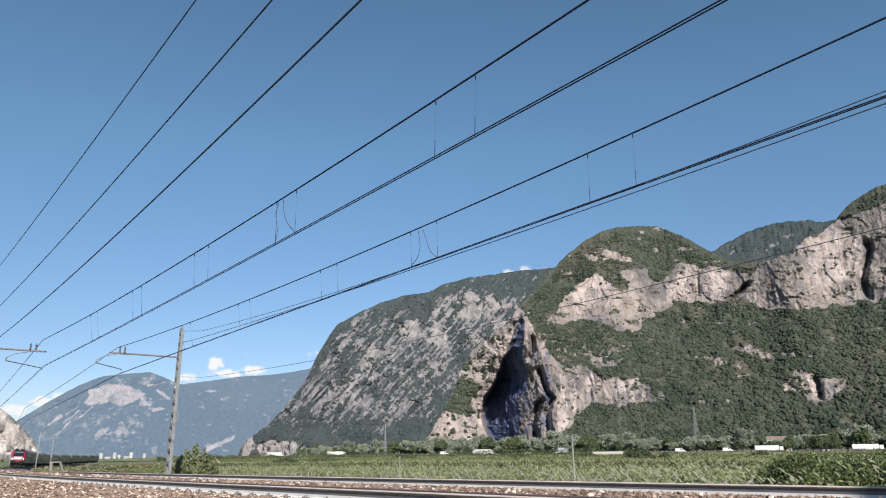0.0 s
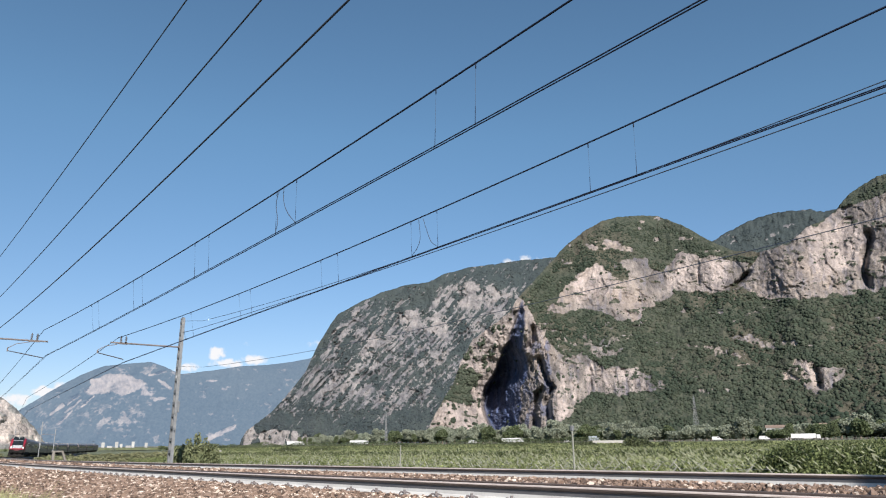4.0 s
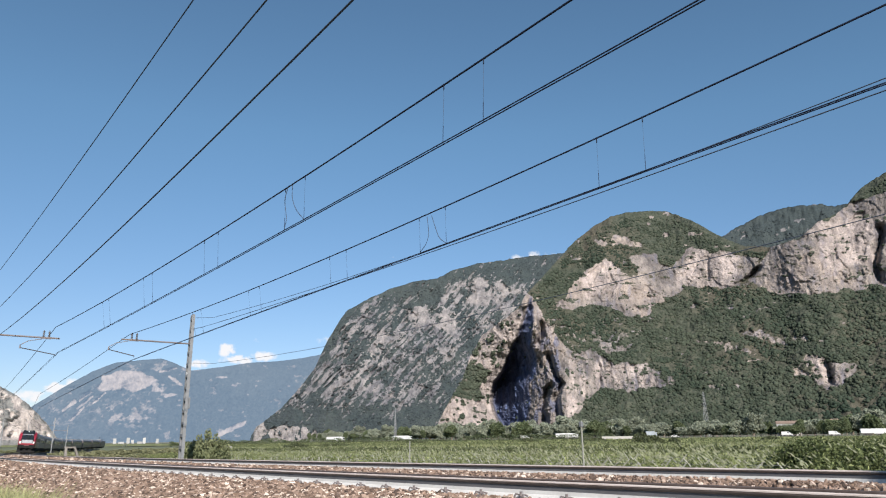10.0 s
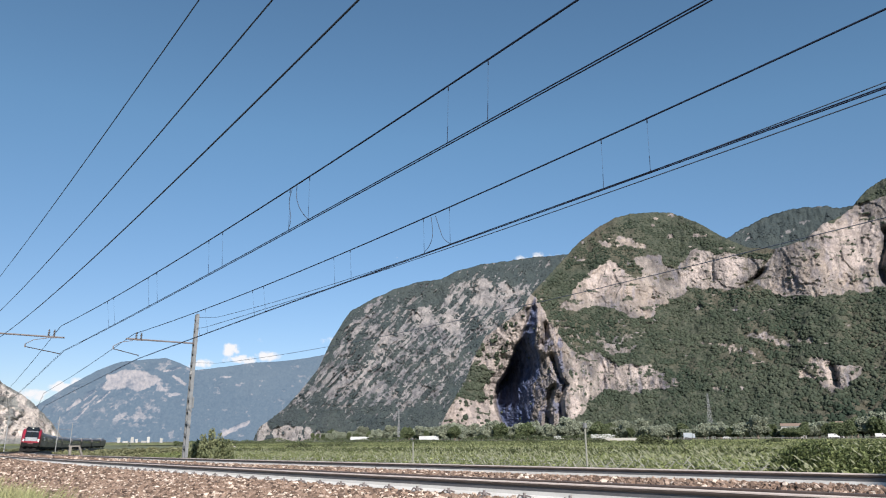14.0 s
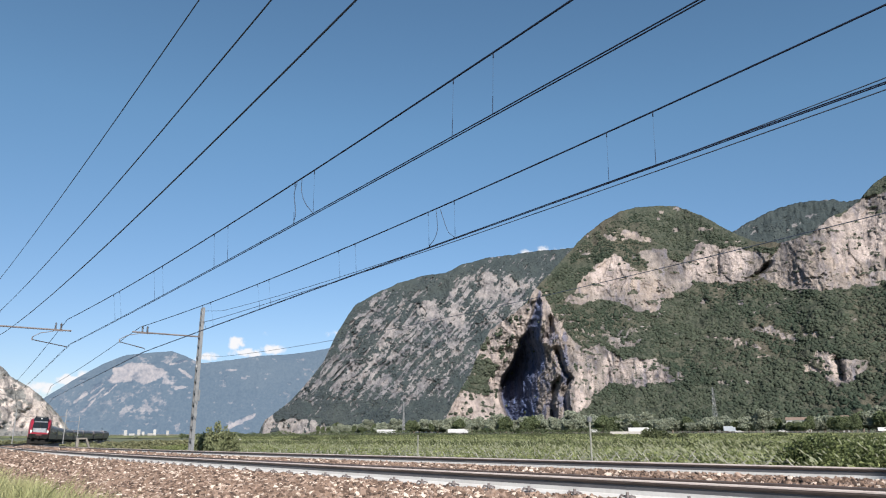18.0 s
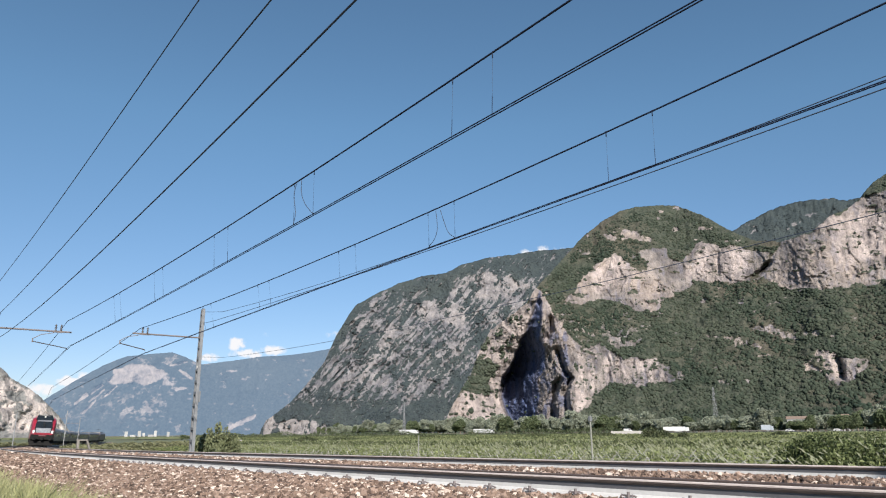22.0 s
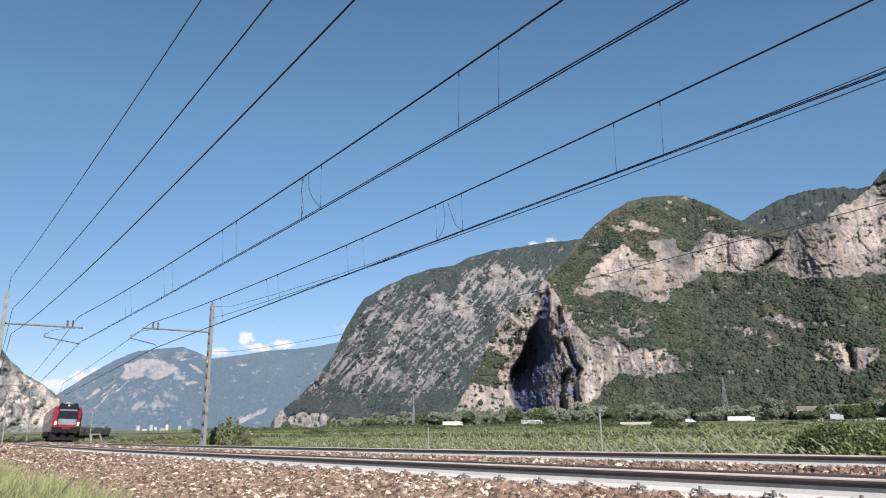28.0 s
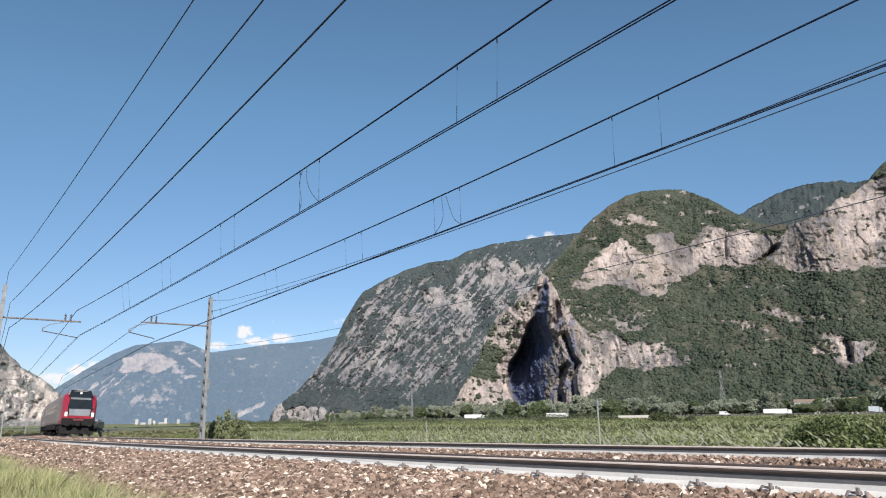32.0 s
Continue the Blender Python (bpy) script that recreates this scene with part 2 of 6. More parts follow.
SHOOT = leaf_material("pale_shoot", (0.3, 0.31, 0.19), (0.46, 0.46, 0.32), grain=0.7, thin=0.2)
VINE_LEAF = leaf_material("vine_leaf", (0.055, 0.075, 0.026), (0.25, 0.272, 0.12), grain=0.9, island=0.42)
BUSH_LEAF = leaf_material("bush_leaf", (0.045, 0.056, 0.028), (0.11, 0.125, 0.062), grain=0.8)
THICKET_LEAF = leaf_material("thicket_leaf", (0.042, 0.062, 0.024), (0.19, 0.22, 0.09), grain=0.9, island=0.34)
BANK_LEAF = leaf_material("bank_weeds", (0.14, 0.145, 0.078), (0.26, 0.255, 0.145), grain=0.5)
MAST_BUSH = leaf_material("olive_bush_leaf", (0.12, 0.14, 0.07), (0.25, 0.265, 0.15), grain=0.9)
TREE_LEAF = leaf_material("tree_leaf", (0.065, 0.085, 0.04), (0.125, 0.15, 0.08), grain=0.15, island=0.14)
WILLOW_LEAF = leaf_material("willow_leaf", (0.165, 0.188, 0.14), (0.29, 0.31, 0.24), grain=0.15, island=0.12)
BARK = material("bark", (0.08, 0.06, 0.045), (0.15, 0.12, 0.09), grain=5)
POST = material("mossy_concrete", (0.15, 0.152, 0.13), (0.22, 0.222, 0.195), grain=5)
STAKE = material("pale_stake", (0.21, 0.205, 0.165), (0.34, 0.335, 0.29), grain=5)
TRAIN_RED = material("train_red", (0.19, 0.011, 0.024), (0.23, 0.017, 0.032), rough=0.32, grain=1.5, bump=0.0)
TRAIN_SIDE = material("train_dark_side", (0.125, 0.1, 0.1), (0.165, 0.135, 0.132), rough=0.38, grain=1.5, bump=0.0)
SHROUD = material("dark_red_shroud", (0.06, 0.008, 0.012), (0.09, 0.012, 0.018), rough=0.5, grain=2, bump=0.0)
NOSE_SILVER = material("polished_nose_silver", (0.19, 0.19, 0.2), (0.25, 0.25, 0.26), rough=0.26, metal=0.5, grain=2, bump=0.0)
TRAIN_GREY = material("train_grey", (0.14, 0.133, 0.13), (0.21, 0.199, 0.193), rough=0.45, grain=1.5, bump=0.0)
TRAIN_ROOF = material("train_roof", (0.17, 0.16, 0.155), (0.23, 0.22, 0.21), rough=0.6, grain=2)
UNDER = material("underframe_black", (0.008, 0.008, 0.009), (0.018, 0.017, 0.016), rough=0.9, grain=6, spec=0.15)
GLASS_DARK = material("dark_glass", (0.01, 0.012, 0.014), (0.015, 0.018, 0.02), rough=0.14, bump=0, spec=0.8)
LAMP_GLASS = material("lamp_glass", (0.5, 0.5, 0.48), (0.6, 0.6, 0.58), rough=0.14, bump=0)
TRUCK_WHITE = material("white_tarpaulin", (0.459, 0.459, 0.459), (0.535, 0.535, 0.535), rough=0.6, grain=0.6, vary=0.05)
TRUCK_GREY = material("grey_tarpaulin", (0.252, 0.28, 0.315), (0.322, 0.35, 0.385), rough=0.6, grain=0.6)
TYRE = material("tyre", (0.015, 0.015, 0.016), (0.03, 0.03, 0.03), rough=0.8)
ASPHALT = material("asphalt", (0.045, 0.045, 0.047), (0.07, 0.07, 0.072), rough=0.9, grain=0.5)
PLASTER = material("pale_plaster", (0.25, 0.25, 0.248), (0.33, 0.33, 0.325), grain=0.4, vary=0.15)
ROOF_TILE = material("weathered_clay_roof", (0.16, 0.115, 0.09), (0.225, 0.165, 0.13), grain=0.8)
# the navy tone colours the recessed wall as shade, besides the water streaks
MOUNTAIN = mountain_material("limestone_and_woods", (0.1, 0.092, 0.093), (0.25, 0.222, 0.208), (0.25, 0.212, 0.19), (0.032, 0.041, 0.031), (0.071, 0.076, 0.058), (0.076, 0.067, 0.052), seep_shade=(0.06, 0.082, 0.16), soft=0.13, bright=(0.405, 0.35, 0.332))
# rock and woods biased to blue: aerial haze put into the base colours
SLAB = mountain_material("hazy_grey_slabs_and_woods", (0.09, 0.094, 0.108), (0.178, 0.173, 0.185), (0.175, 0.167, 0.17), (0.03, 0.041, 0.046), (0.05, 0.061, 0.061), (0.046, 0.055, 0.054), size=1.0, seep_shade=(0.1, 0.1, 0.105), soft=0.22, bright=(0.265, 0.248, 0.247))
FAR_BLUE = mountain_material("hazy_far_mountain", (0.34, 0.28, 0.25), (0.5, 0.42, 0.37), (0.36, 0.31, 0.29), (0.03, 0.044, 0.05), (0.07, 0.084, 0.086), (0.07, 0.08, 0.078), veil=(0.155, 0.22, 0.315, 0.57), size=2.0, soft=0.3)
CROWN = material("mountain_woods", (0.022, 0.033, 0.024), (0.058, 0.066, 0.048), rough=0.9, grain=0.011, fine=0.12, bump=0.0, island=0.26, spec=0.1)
# bluer than the nearer woods, with the haze painted into the leaf colour
CROWN_FAR = material("hazy_far_woods", (0.03, 0.04, 0.047), (0.052, 0.061, 0.064), rough=0.9, grain=0.008, fine=0.1, bump=0.0, island=0.18, spec=0.1)
# pale limestone; its woods are lifted to light grey to paint in haze
LEFT_ROCK = mountain_material("pale_left_cliff", (0.3, 0.276, 0.268), (0.52, 0.468, 0.44), (0.5, 0.433, 0.392), (0.14, 0.142, 0.142), (0.205, 0.203, 0.196), (0.215, 0.202, 0.188), size=1.0, soft=0.28)


# ---- mesh helpers ----
def mesh_object(name, verts, faces, mat, parent=None, label="", smooth=False):
    me = bpy.data.meshes.new(name)
    me.from_pydata([tuple(v) for v in verts], [], faces)
    me.materials.append(mat)
    if smooth:
        me.polygons.foreach_set("use_smooth", [True] * len(me.polygons))
    me.update()
    ob = new(name, me)
    if parent:
        ob.parent = parent
    if label:
        ob["label"] = label
    return ob


def array_mesh(name, verts, tris, mat, smooth=False):
    """A mesh straight from numpy arrays (n x 3 places, m x k corners)."""
    me = bpy.data.meshes.new(name)
    m, k = tris.shape
    me.vertices.add(len(verts))
    me.vertices.foreach_set("co", np.ascontiguousarray(verts, dtype=np.float32).ravel())
    me.loops.add(m * k)
    me.loops.foreach_set("vertex_index", np.ascontiguousarray(tris, dtype=np.int32).ravel())
    me.polygons.add(m)
    me.polygons.foreach_set("loop_start", np.arange(0, m * k, k, dtype=np.int32))
    me.polygons.foreach_set("use_smooth", np.full(m, smooth))
    me.update(calc_edges=True)
    me.materials.append(mat)
    return me


def part(name, bm, mat, parent, label=""):
    bmesh.ops.recalc_face_normals(bm, faces=bm.faces[:])
    me = bpy.data.meshes.new(name)
    bm.to_mesh(me)
    bm.free()
    me.materials.append(mat)
    ob = new(name, me)
    ob.parent = parent
    if label:
        ob["label"] = label
    return ob


def thing(name, label, category, group="", kind="", at=None):
    ob = new(name)
    ob.empty_display_size = 0.2
    if at is not None:
        ob.matrix_world = at
    return tagged(ob, label, category, group, kind)


def box(sx, sy, sz, at=(0, 0, 0), bevel=0.0, bm=None, turn=None):
    bm = bm or bmesh.new()
    m = Matrix.Translation(at) @ (turn or Matrix.Identity(4)) @ Matrix.Diagonal((sx, sy, sz, 1))
    vs = bmesh.ops.create_cube(bm, size=1, matrix=m)["verts"]
    if bevel:
        es = list({e for v in vs for e in v.link_edges})
        bmesh.ops.bevel(bm, geom=es, offset=bevel, segments=2, affect="EDGES", profile=0.6)
    return bm


def rod(a, b, r, bm=None, sides=8, r2=None):
    bm = bm or bmesh.new()
    a, b = Vector(a), Vector(b)
    d = b - a
    m = Matrix.Translation((a + b) / 2) @ d.to_track_quat("Z", "Y").to_matrix().to_4x4()
    bmesh.ops.create_cone(bm, cap_ends=True, segments=sides, radius1=r, radius2=r if r2 is None else r2, depth=d.length, matrix=m)
    return bm


def tube_mesh(name, pts, r, mat, sides=6):
    """A wire along a line of points, in one mesh."""
    pts = [Vector(p) for p in pts]
    verts, faces = [], []
    for i, p in enumerate(pts):
        t = (pts[min(i + 1, len(pts) - 1)] - pts[max(i - 1, 0)]).normalized()
        a = t.cross(Vector((0, 0, 1)))
        a = a.normalized() if a.length > 0.01 else Vector((1, 0, 0))
        b = a.cross(t)
        for k in range(sides):
            q = 2 * math.pi * k / sides
            verts.append(p + r * (math.cos(q) * a + math.sin(q) * b))
    for i in range(len(pts) - 1):
        for k in range(sides):
            k2 = (k + 1) % sides
            faces.append((i * sides + k, i * sides + k2, (i + 1) * sides + k2, (i + 1) * sides + k))
    faces += [tuple(range(sides))[::-1], tuple((len(pts) - 1) * sides + k for k in range(sides))]
    me = bpy.data.meshes.new(name)
    me.from_pydata([tuple(v) for v in verts], [], faces)
    me.materials.append(mat)
    me.polygons.foreach_set("use_smooth", [True] * len(me.polygons))
    me.update()
    return me


def value_noise(x, y, seed):
    tab = np.random.RandomState(seed).rand(256, 256)
    xi, yi = np.floor(x).astype(int), np.floor(y).astype(int)
    fx, fy = x - xi, y - yi
    fx, fy = fx * fx * (3 - 2 * fx), fy * fy * (3 - 2 * fy)
    g = lambda i, j: tab[(xi + i) % 256, (yi + j) % 256]
    return (g(0, 0) * (1 - fx) + g(1, 0) * fx) * (1 - fy) + (g(0, 1) * (1 - fx) + g(1, 1) * fx) * fy


def fbm(x, y, seed, octaves=4, gain=0.5):
    s, a, tot = 0, 1, 0
    for o in range(octaves):
        s, tot, a = s + a * value_noise(x * 2 ** o + 17 * o, y * 2 ** o + 31 * o, seed + o), tot + a, a * gain
    return s / tot


def cells(x, y, seed):
    """Distance to the nearest of scattered points: round crowns."""
    rng = np.random.RandomState(seed)
    jx, jy = rng.rand(128, 128), rng.rand(128, 128)
    xi, yi = np.floor(x).astype(int), np.floor(y).astype(int)
    best = np.full(np.shape(x), 9.0)
    for i in (-1, 0, 1):
        for j in (-1, 0, 1):
            cx, cy = (xi + i) % 128, (yi + j) % 128
            best = np.minimum(best, (xi + i + jx[cx, cy] - x) ** 2 + (yi + j + jy[cx, cy] - y) ** 2)
    return np.sqrt(best)


def facets(x, y, seed):
    """A random level for the nearest of scattered points: broken planes of rock."""
    rng = np.random.RandomState(seed)
    jx, jy, lev = rng.rand(128, 128), rng.rand(128, 128), rng.rand(128, 128)
    xi, yi = np.floor(x).astype(int), np.floor(y).astype(int)
    best, out = np.full(np.shape(x), 9.0), np.zeros(np.shape(x))
    for i in (-1, 0, 1):
        for j in (-1, 0, 1):
            cx, cy = (xi + i) % 128, (yi + j) % 128
            dx, dy = xi + i + jx[cx, cy] - x, yi + j + jy[cx, cy] - y
            d = dx * dx + dy * dy
            here = d < best
            best = np.where(here, d, best)
            out = np.where(here, lev[cx, cy] + 0.5 * dx * (lev[cy, cx] - 0.5) + 0.5 * dy * (jx[cx, cy] - 0.5), out)
    return out


# ---- lie of the land ----
RADIUS, D0, C0, SPACING, GRADE = 802.0, 14.1, 9.6, 3.715, 0.0086


def lat(y):
    """Where the far track's centre line lies across, at y along."""
    y = np.clip(y, -150, 520)
    bend = np.minimum(y, 300.0)
    return C0 + (bend - D0) ** 2 / (2 * RADIUS) - 0.000033 * np.clip(bend - 15, 0, 400) ** 2 + 0.338 * (y - bend)


def fall(y):
    return -GRADE * np.clip(y, -60, 260)


def smooth(a, b, x):
    t = np.clip((x - a) / (b - a), 0, 1)
    return t * t * (3 - 2 * t)


def terrain(x, y):
    """Height of the ground sheet under grass, bed and fields."""
    u = x - lat(y)
    s = fall(y)
    left = s * np.exp(-np.maximum(-u - 8, 0) / 250) - 0.52 - 0.5 * smooth(6, 40, -u - 8)
    right = -1.85 + s * np.exp(-np.maximum(u, 0) / 90)
    bed = s - 0.85
    w_left, w_right = smooth(-7.4, -8.4, u), smooth(2.2, 4.6, u)
    return left * w_left + right * w_right + bed * (1 - w_left) * (1 - w_right)


# ---- mountains: ridge lines and bare cliffs, as bearing from the track and height angle (degrees) ----
RIDGE_SLAB = [(23.0, 0.33), (23.32, 1.02), (23.91, 1.45), (25.1, 2.42), (26.3, 3.76), (27.65, 5.57), (28.65, 7.88), (29.6, 9.52), (30.2, 10.37), (31.99, 11.36), (33.92, 12.25), (35.86, 12.81), (37.81, 13.06), (39.29, 13.74), (41.26, 14.21), (43.21, 14.42), (45.64, 14.68), (48.04, 14.77), (50.41, 15.02), (53.64, 14.98)]
RIDGE_DOME = [(37.58, 0.82), (38.3, 2.25), (39.76, 4.52), (40.42, 6.36), (41.53, 8.2), (43.97, 9.91), (44.71, 10.44), (45.23, 11.36), (46.23, 12.34), (47.49, 13.59), (48.5, 14.55), (49.76, 15.77), (51.5, 16.92), (52.94, 17.52), (54.35, 17.74), (56.16, 17.68), (57.47, 17.43), (59.14, 16.64), (60.33, 15.78), (61.3, 15.08), (62.83, 14.14), (64.97, 13.76), (66.95, 14.23), (68.29, 15.18), (69.75, 15.62), (70.36, 16.11), (70.99, 16.72), (71.71, 17.25), (73.29, 17.98), (76.95, 18.33), (80.53, 16.78)]
RIDGE_BACK = [(60.37, 14.27), (61.5, 15.05), (62.38, 15.5), (64.51, 16.31), (66.91, 16.63), (68.77, 16.42), (69.64, 16.09), (71.29, 16.34), (73.8, 15.02)]
RIDGE_LEFT = [(-12, 11.0), (-6.39, 9.48), (-1.03, 7.5), (1.93, 6.38), (3.99, 5.63), (4.58, 4.9), (5.54, 3.99), (6.66, 3.3), (7.62, 2.52), (8.81, 1.4), (9.86, -0.04)]
RIDGE_FAR = [(-4, 0.5), (5.15, 1.46), (6.46, 1.96), (7.63, 2.44), (9.48, 3.87), (11.25, 5.06), (12.74, 5.78), (14.52, 6.04), (15.94, 6.2), (17.01, 5.83), (18.18, 5.33), (20.22, 5.62), (22.39, 6.0), (24.63, 6.16), (26.44, 6.4), (29.2, 6.96), (33.9, 6.47)]
CLIFF_UPPER = [(47.83, 10.48), (49.6, 12.51), (50.47, 13.26), (52.15, 13.98), (52.82, 13.58), (53.45, 12.83), (54.6, 12.57), (54.86, 13.27), (53.94, 13.95), (54.37, 14.25), (56.3, 14.06), (56.51, 13.25), (57.21, 13.12), (58.19, 13.76), (58.82, 14.36), (60.1, 14.13), (60.43, 13.8), (61.53, 13.86), (62.53, 13.25), (63.73, 13.0), (63.83, 12.48), (62.52, 11.5), (62.25, 11.06), (60.81, 10.93), (59.76, 11.26), (58.5, 11.47), (57.3, 10.75), (55.9, 10.01), (54.69, 9.01), (53.53, 9.39), (52.22, 10.11), (50.65, 10.37), (48.82, 10.08)]
CLIFF_RIGHT = [(62.74, 11.32), (63.89, 12.69), (65.0, 13.81), (65.65, 13.95), (66.94, 14.23), (68.15, 15.39), (68.94, 15.27), (70.24, 15.93), (71.61, 16.4), (76.79, 17.2), (80.14, 14.71), (78.99, 8.8), (72.58, 10.0), (71.55, 10.13), (70.59, 9.92), (69.28, 10.03), (68.67, 9.82), (66.91, 9.9), (64.91, 10.21)]
CLIFF_LOWER = [(48.0, 6.11), (48.93, 6.56), (50.21, 6.74), (50.82, 6.58), (50.97, 6.21), (51.67, 6.18), (52.07, 5.63), (53.3, 5.69), (54.66, 5.5), (55.61, 4.79), (56.19, 3.89), (54.81, 3.52), (53.09, 3.39), (51.03, 3.66), (50.2, 3.07), (49.47, 2.73), (49.32, 1.85), (48.39, 1.31), (47.49, 0.5), (47.32, 2.62), (47.82, 3.85), (48.62, 4.55)]
WALL_SHADE = [(45.37, 11.66), (46.01, 11.26), (46.43, 10.5), (46.75, 9.56), (47.43, 8.6), (48.09, 7.47), (48.94, 6.7), (48.29, 5.1), (48.62, 4.55), (47.78, 2.78), (47.66, 0.2), (41.72, 0.2), (42.01, 3.66), (43.06, 6.56), (44.52, 9.65)]
FLAKE = [(44.38, 10.78), (44.83, 10.2), (45.1, 9.47), (44.45, 8.01), (43.95, 7.29), (43.2, 5.28), (42.5, 4.02), (42.3, 2.75), (42.5, 1.85), (42.4, 1.14), (40.48, 2.24), (41.44, 3.31), (41.2, 4.22), (42.26, 5.29), (41.17, 5.87), (40.4, 5.41), (40.14, 5.9), (40.36, 6.82), (40.9, 7.82), (41.54, 8.45), (42.41, 8.89), (42.82, 9.72), (43.51, 10.25)]
FLAKE_LOW = [(37.61, 0.2), (37.61, 1.37), (38.47, 2.65), (39.22, 3.3), (39.77, 3.13), (41.06, 2.95), (42.04, 2.3), (42.11, 1.64), (41.9, 0.2)]
FRESH = [[(58.82, 14.36), (60.1, 14.13), (59.78, 13.0), (59.29, 11.89), (58.34, 11.7), (57.62, 12.06), (58.68, 13.12)], [(60.39, 13.51), (61.68, 13.65), (62.52, 13.16), (62.19, 11.96), (61.0, 10.98), (60.03, 11.2), (59.97, 12.21)],
         [(68.13, 15.28), (68.89, 14.94), (71.66, 15.14), (71.88, 14.02), (71.12, 11.99), (69.14, 11.57), (68.48, 12.35), (68.25, 13.49)], [(50.11, 12.48), (52.13, 13.74), (53.43, 12.63), (52.75, 11.68), (50.72, 11.32)],
         [(66.6, 5.2), (67.25, 5.4), (67.5, 4.4), (67.5, 3.1), (66.9, 3.1), (66.5, 4.2)]]
BROWN_FACE = [(68.71, 11.34), (71.35, 11.11), (71.45, 10.08), (68.91, 10.12), (68.4, 10.61)]
CLIFF_SMALL = [(65.25, 4.62), (65.88, 5.62), (67.05, 5.59), (67.46, 5.09), (68.48, 4.93), (69.2, 4.57), (68.89, 3.96), (67.65, 3.19), (66.77, 3.06), (66.41, 3.88), (65.27, 4.1)]
LEDGES = [[(62.24, 7.44), (63.62, 7.53), (64.95, 6.77), (64.79, 6.34), (63.01, 6.9)], [(58.53, 7.17), (60.38, 7.06), (62.13, 6.51), (63.12, 6.12), (62.65, 5.7), (61.2, 5.89), (60.22, 6.62)], [(65.31, 7.18), (66.48, 6.98), (66.41, 6.56), (65.22, 6.53)],
          [(51.13, 7.18), (52.55, 7.16), (53.5, 7.02), (53.37, 6.53), (52.31, 6.46), (51.43, 6.5)], [(51.32, 15.73), (52.71, 15.85), (54.1, 15.64), (55.47, 15.04), (54.81, 14.79), (52.85, 15.15), (51.65, 15.26)], [(59.12, 3.64), (61.14, 3.68), (61.74, 3.43), (59.82, 3.24)]]
SPOTS = [(56.15, 17.13, 0.28), (57.5, 17.24, 0.25), (57.12, 15.63, 0.3), (59.2, 15.46, 0.32), (58.7, 9.85, 0.4), (61.4, 9.57, 0.36), (56.4, 4.1, 0.4), (55.9, 16.6, 0.2)]
SCAR = [(11.74, 4.01), (11.93, 4.67), (12.56, 4.99), (13.55, 5.11), (14.57, 5.17), (15.54, 4.91), (15.91, 4.55), (15.33, 4.27), (14.51, 3.81), (14.01, 3.68), (13.47, 4.03), (12.66, 3.79), (12.08, 3.82)]
FAR_STREAKS = [((11.29, 3.6), (10.7, 2.99), 0.1), ((10.39, 2.95), (9.74, 2.29), 0.11), ((12.35, 3.61), (11.6, 2.81), 0.06), ((10.99, 2.46), (10.28, 1.6), 0.06), ((11.5, 3.3), (10.6, 2.4), 0.05),
               ((16.59, 4.83), (17.52, 4.25), 0.11), ((15.92, 5.17), (17.1, 5.5), 0.05), ((17.12, 3.51), (16.52, 3.4), 0.1), ((21.6, 4.2), (21.3, 4.25), 0.07), ((20.1, 4.86), (20.83, 4.86), 0.05), ((22.38, 1.34), (20.6, 0.5), 0.16)]
FAR_FAN = [(15.0, 3.99), (15.92, 4.45), (16.48, 4.0), (16.16, 3.54), (15.47, 3.45), (15.44, 2.82), (15.17, 2.91), (15.25, 3.5)]
FAR_PALE = [(11.83, 2.11), (13.11, 2.46), (14.0, 2.9), (14.6, 2.64), (15.82, 2.28), (15.52, 1.74), (14.52, 1.48), (13.52, 1.49), (12.52, 1.67)]
SLAB_FACES = [[(39.9, 12.49), (40.8, 12.89), (41.51, 13.04), (42.46, 12.44), (42.55, 11.49), (42.26, 10.73), (40.95, 10.77), (39.81, 11.02), (40.8, 11.77)], [(42.72, 12.45), (43.34, 13.01), (44.5, 12.06), (45.55, 12.16), (45.39, 11.59), (44.04, 11.52), (42.91, 10.79), (42.58, 11.28)],
              [(38.19, 11.41), (39.23, 12.33), (39.9, 12.49), (40.02, 12.09), (39.0, 11.69), (38.36, 11.01)], [(35.31, 10.12), (35.67, 10.68), (36.55, 10.92), (37.03, 10.35), (36.88, 9.28), (36.08, 8.82), (35.43, 9.19)],
              [(37.33, 9.87), (38.31, 10.63), (39.39, 10.19), (39.53, 9.01), (39.04, 7.9), (38.43, 8.6), (37.61, 9.01)]]
SLAB_RIB = [(33.26, 8.58), (33.69, 8.47), (33.04, 7.19), (32.18, 6.14), (31.33, 4.68), (30.81, 3.85), (30.49, 4.06), (31.33, 5.73), (32.39, 7.2)]
SLAB_BELT = [(25.34, 2.57), (26.11, 4.1), (27.11, 5.65), (27.93, 6.48), (29.79, 9.76), (30.22, 10.19), (31.95, 10.83), (33.48, 10.4), (34.79, 10.6), (35.68, 10.91), (37.87, 10.55), (39.23, 12.24), (41.48, 13.26), (44.51, 12.27), (45.59, 12.11), (44.85, 10.54), (43.53, 9.95), (41.72, 8.3), (40.4, 7.49), (40.1, 5.16), (39.01, 4.34), (38.14, 3.52), (36.42, 2.72), (34.72, 2.34), (31.77, 2.39), (30.3, 2.0), (29.25, 2.83), (27.37, 3.27)]
LOW_CLIFF = [(23.1, -0.2), (23.2, 1.2), (23.5, 1.5), (23.85, 1.5), (24.1, 0.8), (24.5, 0.95), (25.25, 1.15), (26.7, 1.05), (27.7, 0.9), (28.2, 0.5), (28.3, -0.2)]


